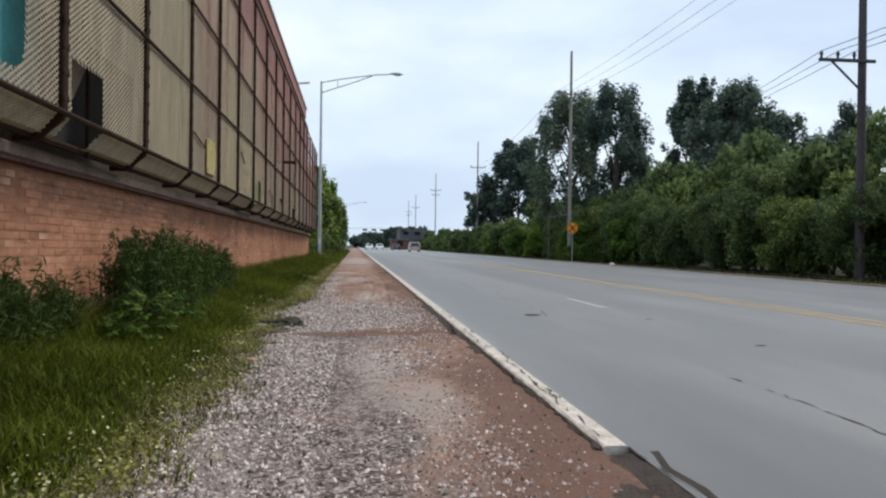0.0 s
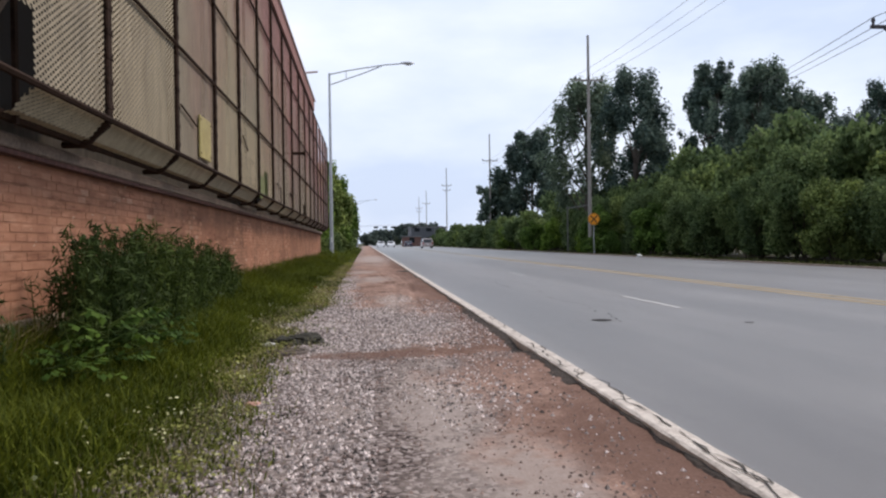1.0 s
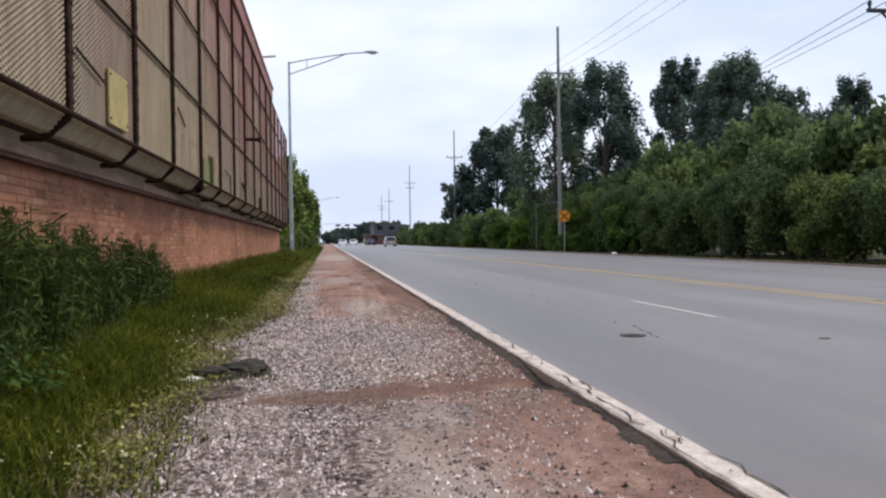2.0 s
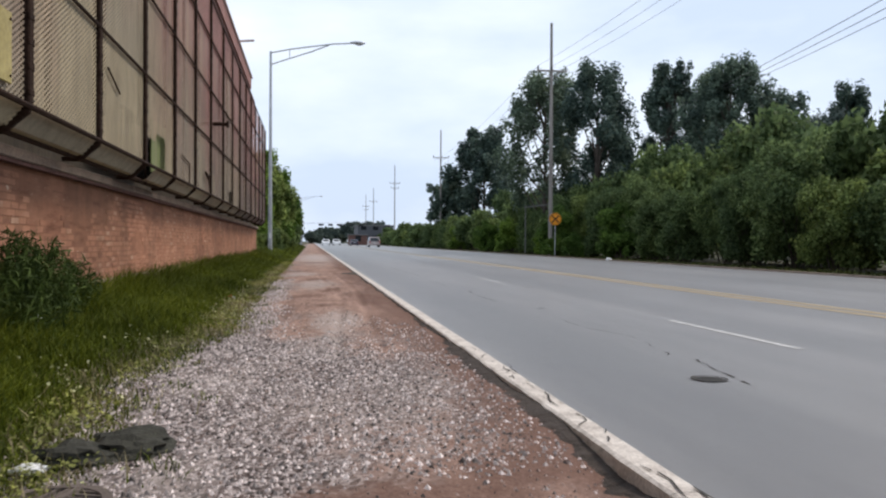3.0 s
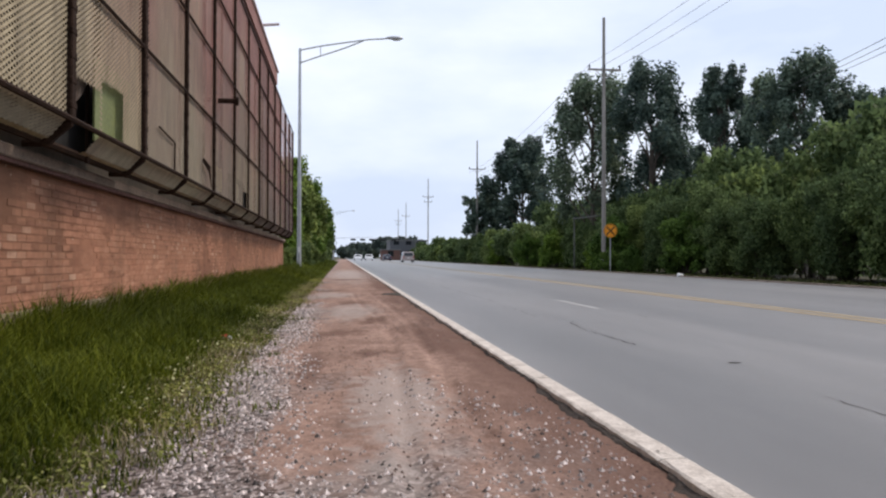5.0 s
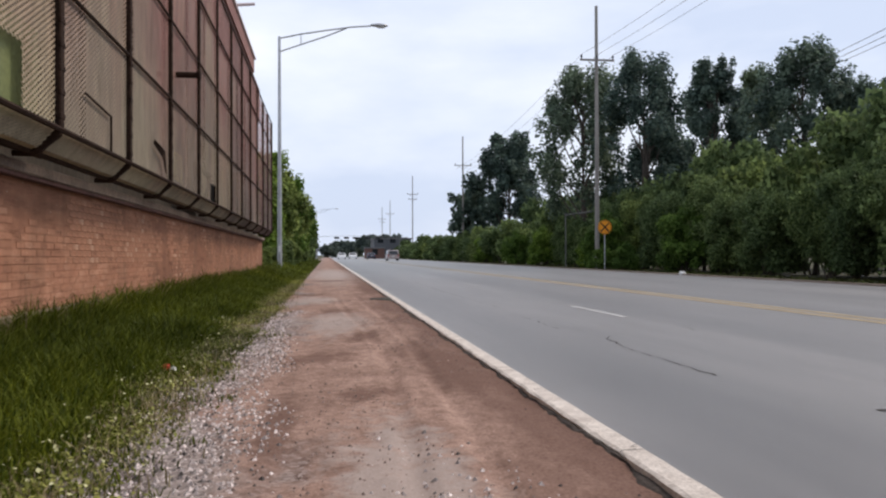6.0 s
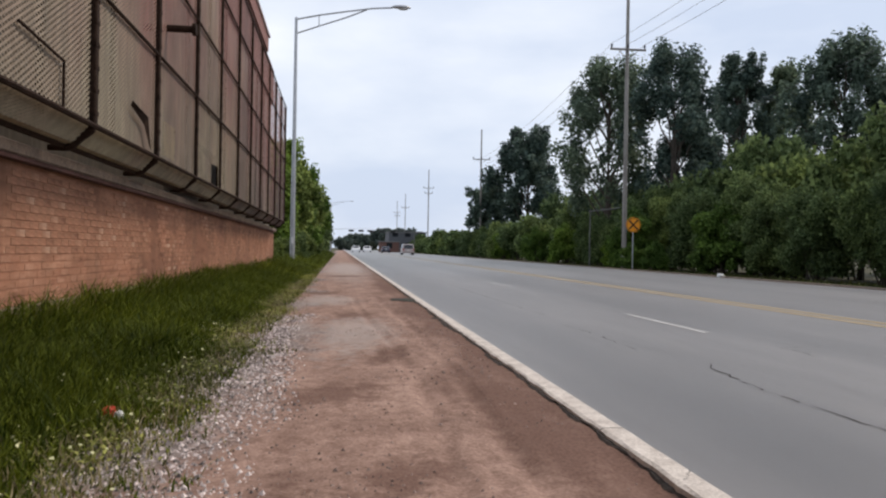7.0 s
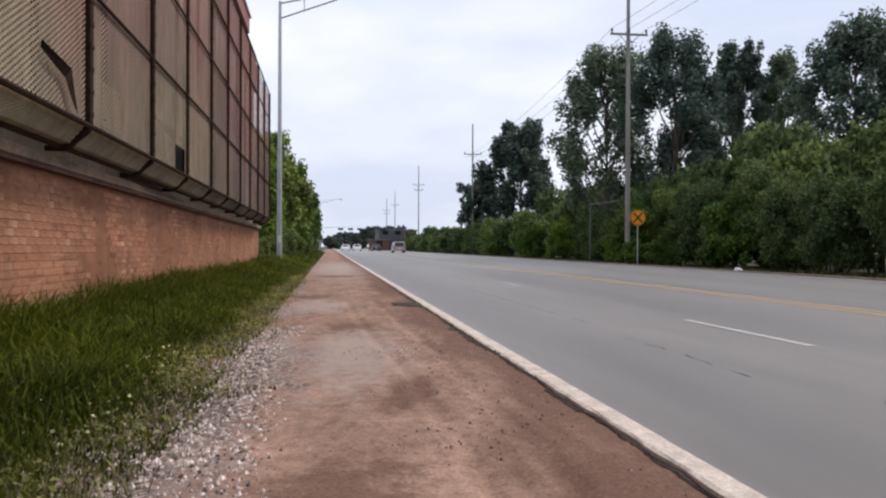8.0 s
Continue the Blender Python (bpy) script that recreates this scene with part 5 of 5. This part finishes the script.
blades("grass", *sward(60000, 24.0, 42.0, 4, 0.006), 0.0075, M_GRASS, "lush green roadside grass and weeds", 62)
blades("grass", *sward(30000, 42.0, 75.0, 5, 0.01, 1.1), 0.014, M_GRASS, "lush green roadside grass and weeds", 63)
blades("grass", *sward(16000, 75.0, 160.0, 6, 0.02, 1.3), 0.035, M_GRASS, "lush green roadside grass and weeds", 64)
rng = np.random.default_rng(81)
y = rng.uniform(3.0, 42.0, 13000)
x = np.array([grass_edge(v) for v in y]) + rng.normal(-0.06, 0.2, len(y))
ok = x > -2.2
x, y = x[ok], y[ok]
z = np.array([bank_z(a, c) if a < -0.75 else max(bank_z(a, c), shoulder_z(a, c)) for a, c in zip(x, y)])
h = rng.uniform(0.03, 0.14, len(x))
blades("dry_grass", x, y, z, h, 0.004, M_DRY, "dry straw blades at the edge of the gravel", 65)
rng = np.random.default_rng(77)
n = 1500
x, y = rng.uniform(-2.28, -2.0, n), np.concatenate([rng.uniform(4, 10.6, 1000), rng.uniform(17.5, 50, 500)])
blades("dry_grass", x, y, np.full(n, 0.12), rng.uniform(0.25, 0.62, n), 0.006, M_DRY, "tall straw-coloured grass against the brick wall", 66)
# far verge
rng = np.random.default_rng(78)
n = 16000
blades("verge_grass", rng.uniform(17.55, 20.5, n), rng.uniform(8, 120, n), np.full(n, -0.16), rng.uniform(0.08, 0.32, n), 0.03, M_VERGEGRASS, "low grass on the far verge", 67)
# small leaves and pale flowers among the grass
rng = np.random.default_rng(79)
n = 26000
yy_ = 3 + 45 * rng.random(n) ** 1.2
xx_ = np.array([grass_edge(v) for v in yy_]) + rng.normal(-0.05, 0.17, n)
ok = (xx_ > -2.2) & (xx_ < 0.3) & (np.array([wob(a, c, 1.4, 71.0) for a, c in zip(xx_, yy_)]) > -0.12)
cc = np.stack([xx_[ok], yy_[ok], np.array([max(bank_z(a, c), shoulder_z(a, c) if a > -1.0 else -1) for a, c in zip(xx_[ok], yy_[ok])]) + rng.uniform(0.01, 0.07, ok.sum())], 1)
tagged(soup("weed_leaves", leaf_cards(rng, cc, np.tile([0, 0, 1.0], (len(cc), 1)), 0.015), 4, M_FRINGE), "small yellow-green weed leaves at the gravel edge", "weeds", kind="stuff")

n = 1500
yy_ = 3 + 26 * rng.random(n) ** 1.3
xx_ = np.array([grass_edge(v) for v in yy_]) + rng.normal(-0.18, 0.22, n)
ok = (xx_ > -2.0) & (np.array([wob(a, c, 0.9, 44.0) for a, c in zip(xx_, yy_)]) > -0.05)
cc = np.stack([xx_[ok], yy_[ok], np.array([max(bank_z(a, c), shoulder_z(a, c) if a > -1.0 else -1) for a, c in zip(xx_[ok], yy_[ok])]) + rng.uniform(0.05, 0.14, ok.sum())], 1)
tagged(soup("flower_heads", leaf_cards(rng, cc, np.tile([0, 0, 1.0], (len(cc), 1)), 0.011, 0.9), 4, M_PETAL), "small pale flower heads along the gravel edge", "flowers", kind="stuff")


def weed_clump(loc, w, l, h, seed, stems, label, mat=M_WEED):
    """Tall feathery weeds: many upright stems with narrow leaves all the way up."""
    rng = np.random.default_rng(seed)
    t = thing("weed_clump", loc, label, "weeds", "tall weeds by the wall")
    b = B()
    cs, ns = [], []
    for k in range(stems):
        x, y = rng.normal(0, w * 0.36), rng.normal(0, l * 0.36)
        hh = h * rng.uniform(0.62, 1.05) * (1 - 0.35 * min(1, (x / w) ** 2 + (y / l) ** 2))
        tipx, tipy = x + rng.normal(0, 0.12), y + rng.normal(0, 0.14)
        tube(b, [(x, y, -0.1), ((x + tipx) / 2, (y + tipy) / 2, hh * 0.55), (tipx, tipy, hh)], [0.008, 0.006, 0.003], 4)
        m = 62
        f = rng.random(m) ** 0.8
        a = rng.uniform(0, 6.28, m)
        r = 0.03 + 0.12 * (1 - f)
        cs.append(np.stack([x + (tipx - x) * f + np.cos(a) * r, y + (tipy - y) * f + np.sin(a) * r, hh * (0.1 + 0.92 * f)], 1))
        ns.append(np.stack([np.cos(a), np.sin(a), np.full(m, 0.25)], 1))
    tagged(part("stem", b, M_WEED, t), kind="stuff")
    soup("leaves", leaf_cards(rng, np.concatenate(cs), np.concatenate(ns), 0.05, 0.16), 4, mat, t)
    return t


WL = "tall dark green feathery weeds against the brick wall"
weed_clump((-1.72, 10.2, 0.1), 0.42, 0.8, 1.12, 31, 110, WL)
weed_clump((-1.82, 11.9, 0.1), 0.40, 0.9, 1.22, 32, 110, WL)
weed_clump((-1.85, 13.7, 0.1), 0.38, 0.9, 1.05, 33, 100, WL)
weed_clump((-1.9, 15.7, 0.1), 0.36, 0.8, 0.98, 34, 90, WL)
for k, (xx, y2, hh) in enumerate(((-2.05, 6.3, 0.7), (-2.0, 7.3, 0.85), (-2.05, 8.4, 0.8), (-2.02, 17.6, 0.75))):
    weed_clump((xx, y2, 0.08), 0.22, 0.75, hh, 36 + k, 34, "thin straggling weeds by the wall", M_WEED)

# broad-leaved seedling in front of the weeds
sd = thing("sapling", (-1.42, 9.3, 0.08), "bright green sapling with long drooping leaflets", "plant")
rng = np.random.default_rng(90)
b = B()
vs = []
for k in range(13):
    a, e = rng.uniform(0, 6.28), rng.uniform(0.35, 1.0)
    base = Vector((0, 0, 0.15 + 0.35 * rng.random()))
    tip = base + Vector((math.cos(a) * 0.38 * e, math.sin(a) * 0.42 * e, 0.22 * rng.random()))
    tube(b, [Vector((0, 0, 0)), base, tip], [0.010, 0.007, 0.003], 4)
    for j in range(7):
        f = 0.25 + 0.75 * j / 6
        p = base.lerp(tip, f) + Vector((0, 0, -0.05 * f * f))
        for s in (-1, 1):
            d = Vector((-math.sin(a) * s + math.cos(a) * 0.4, math.cos(a) * s + math.sin(a) * 0.4, -0.45)).normalized()
            d = (d + Vector(rng.normal(0, 0.35, 3))).normalized()
            ln = 0.095 * rng.uniform(0.8, 1.2)
            sd_ = d.cross(Vector((0, 0, 1))).normalized() * ln * 0.27
            vs += [p, p + d * ln * 0.5 + sd_, p + d * ln, p + d * ln * 0.5 - sd_]
tagged(part("stem", b, M_WEED, sd), kind="stuff")
soup("leaves", [tuple(v) for v in vs], 4, M_LEAF_SAPLING, sd)
for k, (xx, y2, s) in enumerate(((-1.38, 9.9, 0.9), (-1.5, 8.8, 0.8), (-1.3, 10.6, 0.7))):
    copy_thing(sd, pose(xx, y2, 0.06, 0, 0, 70 * k + 20) @ Matrix.Diagonal((s, s, s, 1)))


# ---- litter and lumps on the shoulder ----
def scrap(name, loc, size, mat, label, seed, category="litter"):
    rng = np.random.default_rng(seed)
    t = thing(name, loc, label, category, "litter")
    b = B()
    bmesh.ops.create_icosphere(b, subdivisions=3, radius=1.0)
    for v in b.verts:
        k = 1 + 0.40 * noise.noise(v.co * 1.7 + Vector((seed, 0, 0))) + 0.28 * noise.noise(v.co * 4.5 + Vector((0, seed, 0)))
        v.co = Vector((v.co.x * size[0] * k, v.co.y * size[1] * k, size[2] * (0.8 + v.co.z * k)))
    part("piece", b, mat, t)
    return t


LUMP = "flat dark weathered tar lump at the gravel edge"
scrap("tar_lump", (-0.24, 12.22, -0.05), (0.21, 0.18, 0.075), M_MAT, LUMP, 3, "lump")
scrap("tar_lump", (-0.44, 12.05, -0.05), (0.17, 0.15, 0.065), M_MAT, LUMP, 13, "lump")
scrap("tar_lump", (-0.09, 12.30, -0.05), (0.07, 0.06, 0.04), M_MAT, LUMP, 14, "lump")

# round iron drain grate half sunk in the gravel
gz = shoulder_z(-0.35, 11.38) + 0.018
grate = thing("drain_grate", (-0.35, 11.38, gz), "round dusty cast-iron drain grate sunk in the gravel edge", "drain grate", rz=-20)
# flat near-black disc painted for the shade of a pit; no hole is cut
b = B()
bmesh.ops.create_circle(b, cap_ends=True, segments=32, radius=0.2)
for v in b.verts:
    v.co.z = -0.012
part("pit", b, M_VOID, grate, "flat black disc for the darkness under the grate")
b = B()
rings = [[b.verts.new((r * math.cos(2 * math.pi * k / 32), r * math.sin(2 * math.pi * k / 32), zz)) for k in range(32)] for r, zz in ((0.185, -0.012), (0.185, 0.012), (0.225, 0.012), (0.235, -0.05))]
for ra, rb in zip(rings, rings[1:]):
    for k in range(32):
        b.faces.new((ra[k], rb[k], rb[(k + 1) % 32], ra[(k + 1) % 32]))
part("rim", b, M_GRATE, grate)
for ang in (0, 90):
    b = B()
    box(b, (0, 0, 0.001), (0.372, 0.034, 0.02), 0.003, pose(0, 0, 0, 0, 0, ang))
    part("cross_bar", b, M_GRATE, grate)
for q in range(4):
    for j in range(4):
        # slats of a quadrant run slantwise from one cross bar to the rim
        off = 0.030 + 0.043 * j
        ln = math.sqrt(max(0.0, 0.185 ** 2 - off ** 2)) - 0.006
        b = B()
        box(b, (ln / 2, off + 0.008, 0.0), (ln, 0.014, 0.016), 0.002, pose(0, 0, 0, 0, 0, 90 * q))
        part("slat", b, M_GRATE, grate)
scrap("litter", (-0.57, 11.82, 0.0), (0.075, 0.05, 0.02), M_LITTER_W, "crumpled white plastic scrap in the grass", 4)
scrap("litter", (-0.33, 8.85, -0.03), (0.05, 0.035, 0.014), M_LITTER_P, "faded pink paper scrap at the gravel edge", 5)
scrap("litter", (-0.76, 22.45, 0.0), (0.042, 0.036, 0.034), M_LITTER_R, "crushed red and white cup in the grass", 6)
scrap("litter", (-0.69, 22.40, 0.0), (0.025, 0.022, 0.024), M_LITTER_W, "white scrap beside the red cup", 7)
scrap("litter", (-1.72, 15.6, 0.30), (0.028, 0.028, 0.03), M_LITTER_W, "white flower head standing in the grass", 8, "flower")
scrap("litter", (17.0, 50.5, 0.0), (0.16, 0.14, 0.10), M_LITTER_W, "white crumpled bag on the far side of the road", 9)
scrap("drain_lump", (1.85, 33.6, -0.05), (0.26, 0.5, 0.035), M_MAT, "dark tar patch against the kerb", 10, "lump")

# ---- vehicles ----
def car(name, loc, rz, l, w, h, paint, label, van=False):
    t = thing(name, loc, label, "car", "", rz=rz)
    b = B()
    # side profile from tail (-y) to nose (+y)
    if van:
        prof = [(-l / 2, 0.32), (-l / 2 - 0.02, 0.62), (-l / 2 + 0.02, 0.95), (-l / 2 + 0.28, h - 0.06), (-l / 2 + 0.5, h), (l * 0.05, h), (l * 0.13, h - 0.06), (l * 0.29, 1.02), (l / 2 - 0.12, 0.82), (l / 2, 0.6), (l / 2 - 0.02, 0.3)]
    else:
        prof = [(-l / 2, 0.35), (-l / 2, 0.85), (-l * 0.36, 0.95), (-l * 0.22, h - 0.02), (l * 0.06, h), (l * 0.2, 0.95), (l / 2 - 0.15, 0.78), (l / 2, 0.55), (l / 2 - 0.02, 0.3)]
    secs = []
    for sx in (-1, -0.93, 0.93, 1):
        ring = []
        for yy, zz in prof:
            tuck = 1 - 0.16 * max(0.0, (zz - 0.95) / max(0.1, h - 0.95))
            inset = 0.97 if abs(sx) == 1 else 1.0
            ring.append(b.verts.new((sx * w / 2 * tuck, yy * inset, 0.3 + (zz - 0.3) * inset)))
        secs.append(ring)
    m = len(prof)
    for a, c in zip(secs, secs[1:]):
        for k in range(m):
            b.faces.new((a[k], a[(k + 1) % m], c[(k + 1) % m], c[k]))
    b.faces.new(secs[0])
    b.faces.new(secs[-1][::-1])
    part("body", b, paint, t)
    # glass: rear, windscreen, sides
    top, belt = h - 0.1, 1.02 if van else 0.97
    if van:
        quads = {"rear_window": [(-0.40 * w, -l / 2 - 0.005, belt), (0.40 * w, -l / 2 - 0.005, belt), (0.35 * w, -l / 2 + 0.235, top - 0.04), (-0.35 * w, -l / 2 + 0.235, top - 0.04)],
                 "windscreen": [(-0.40 * w, l * 0.285, 1.06), (0.40 * w, l * 0.285, 1.06), (0.36 * w, l * 0.15, top), (-0.36 * w, l * 0.15, top)]}
    else:
        quads = {"rear_window": [(-0.38 * w, -l * 0.365, 0.98), (0.38 * w, -l * 0.365, 0.98), (0.33 * w, -l * 0.235, top), (-0.33 * w, -l * 0.235, top)],
                 "windscreen": [(-0.40 * w, l * 0.21, 0.98), (0.40 * w, l * 0.21, 0.98), (0.34 * w, l * 0.08, top), (-0.34 * w, l * 0.08, top)]}
    for nm, q in quads.items():
        b = B()
        off = Vector((0, -0.012 if nm == "rear_window" else 0.02, 0.012))
        f = [b.verts.new(Vector(p) + off) for p in q]
        r = [b.verts.new(Vector(p)) for p in q]
        b.faces.new(f)
        for k in range(4):
            b.faces.new((f[k], r[k], r[(k + 1) % 4], f[(k + 1) % 4]))
        part(nm, b, M_GLASS, t)
    for s in (-1, 1):
        b = B()
        y0, y1 = (-l / 2 + 0.35, l * 0.2) if van else (-l * 0.27, l * 0.14)
        q = [(s * w / 2 * 0.99, y0, belt + 0.02), (s * w / 2 * 0.99, y1, belt + 0.02), (s * w / 2 * 0.885, y1 - 0.3, top - 0.02), (s * w / 2 * 0.885, y0 + 0.15, top - 0.02)]
        f = [b.verts.new(Vector(p) + Vector((s * 0.012, 0, 0))) for p in q]
        r = [b.verts.new(Vector(p) - Vector((s * 0.02, 0, 0))) for p in q]
        b.faces.new(f)
        for k in range(4):
            b.faces.new((f[k], r[k], r[(k + 1) % 4], f[(k + 1) % 4]))
        part("side_window", b, M_GLASS, t)
        b = B()
        box(b, (s * w * 0.43, -l / 2 - 0.01, 0.88), (0.17, 0.06, 0.34 if van else 0.16), 0.02)
        part("tail_light", b, M_REDLENS, t, "red tail light")
        b = B()
        box(b, (s * w * 0.36, l / 2 - 0.06, 0.66), (0.32, 0.10, 0.14), 0.03)
        part("headlight", b, M_HEADLENS, t, "clear headlight")
        b = B()
        box(b, (s * (w / 2 + 0.09), l * 0.2, 1.06), (0.17, 0.1, 0.13), 0.03)
        part("mirror", b, paint, t)
        for yy in (-l * 0.31, l * 0.31):
            b = B()
            rod(b, (s * (w / 2 - 0.2), yy, 0.32), (s * (w / 2 + 0.005), yy, 0.32), 0.32, None, 20)
            wh = part("wheel", b, M_TYRE, t)
            b = B()
            rod(b, (s * (w / 2 - 0.02), yy, 0.32), (s * (w / 2 + 0.015), yy, 0.32), 0.2, 0.18, 14)
            part("rim", b, M_RIM, wh)
    b = B()
    box(b, (0, -l / 2 - 0.03, 0.46), (w * 0.94, 0.12, 0.2), 0.04)
    part("bumper", b, paint, t)
    b = B()
    box(b, (0, -l / 2 - 0.035, 0.74), (0.32, 0.02, 0.15), 0.004)
    part("number_plate", b, M_LITTER_W, t, "blank pale plate")
    return t


car("minivan", (11.6, 150.0, 0.004), 0, 4.9, 1.95, 1.78, M_VAN, "beige-silver minivan driving on the road", True)
car("car", (4.2, 205.0, 0.004), 180, 4.6, 1.82, 1.45, M_CARWHITE, "white car far down the road")
car("car", (7.0, 212.0, 0.004), 180, 4.7, 1.85, 1.5, M_CARWHITE, "white car far down the road")
car("car", (10.6, 196.0, 0.004), 0, 4.6, 1.82, 1.48, M_CARDARK, "dark car far down the road")

# ---- crossroads far down the road ----
def signal(loc, span):
    t = thing("traffic_signal", loc, "mast arm with dark traffic signal heads over the road", "traffic signal", "traffic signals")
    b = B()
    rod(b, (0, 0, 0), (0, 0, 6.2), 0.09, 0.07, 8)
    part("pole", b, M_OLDSTEEL, t)
    b = B()
    rod(b, (0, 0, 5.6), (span, 0, 5.9), 0.05, 0.03, 6)
    part("mast_arm", b, M_OLDSTEEL, t)
    for f in (0.5, 0.75, 0.98):
        b = B()
        box(b, (span * f, -0.1, 5.3), (1.25, 0.28, 0.48), 0.04)
        hd = part("signal_head", b, M_BLACK, t)
        for k in range(3):
            b = B()
            rod(b, (span * f - 0.38 + 0.38 * k, -0.24, 5.3), (span * f - 0.38 + 0.38 * k, -0.34, 5.3), 0.15, None, 10)
            part("visor", b, M_BLACK, hd)
    return t


signal((-1.6, 214.0, -0.1), 9.5)
signal((19.2, 220.0, -0.1), -11.0)


def block(name, loc, s, mat, label, storeys):
    t = thing(name, loc, label, "building", "buildings far down the road")
    b = B()
    box(b, (0, 0, s[2] / 2), s)
    part("wall", b, mat, t)
    b = B()
    box(b, (0, 0, s[2] + 0.15), (s[0] + 0.4, s[1] + 0.4, 0.3))
    part("roof", b, M_ROOF, t)
    n = int(s[0] / 3)
    for fl in range(storeys):
        for k in range(n):
            b = B()
            box(b, (-s[0] / 2 + (k + 0.5) * s[0] / n, -s[1] / 2 - 0.03, 1.9 + fl * 3.2), (1.5, 0.1, 1.5))
            part("window", b, M_GLASS, t)
    return t


block("far_building", (18.4, 240.0, -0.15), (10, 18, 5.4), M_FARWALL, "grey two-storey commercial building far off", 2)
block("far_building", (13.2, 228.0, -0.15), (5, 6, 2.8), M_FARBRICK, "low red-brick building far off", 1)
# far trees: distance haze is painted into their pale leaves
FT = "trees closing the end of the road, haze put into their leaf colour"
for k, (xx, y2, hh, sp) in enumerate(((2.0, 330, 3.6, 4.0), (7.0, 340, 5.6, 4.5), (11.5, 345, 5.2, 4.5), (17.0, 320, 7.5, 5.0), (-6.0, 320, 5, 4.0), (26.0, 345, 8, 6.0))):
    tree("tree", (xx, y2, -0.15), hh, sp, 100 + k, 3000, M_LEAF_GREY_HAZE, FT, 0.0, 0.1, 0.8, group="far trees")

# single bricks on the nearest clear stretch of the base wall
for x, yb, z in singles:
    o = new("brick", one)
    o.parent = base_wall
    o.location = (x, yb, z)
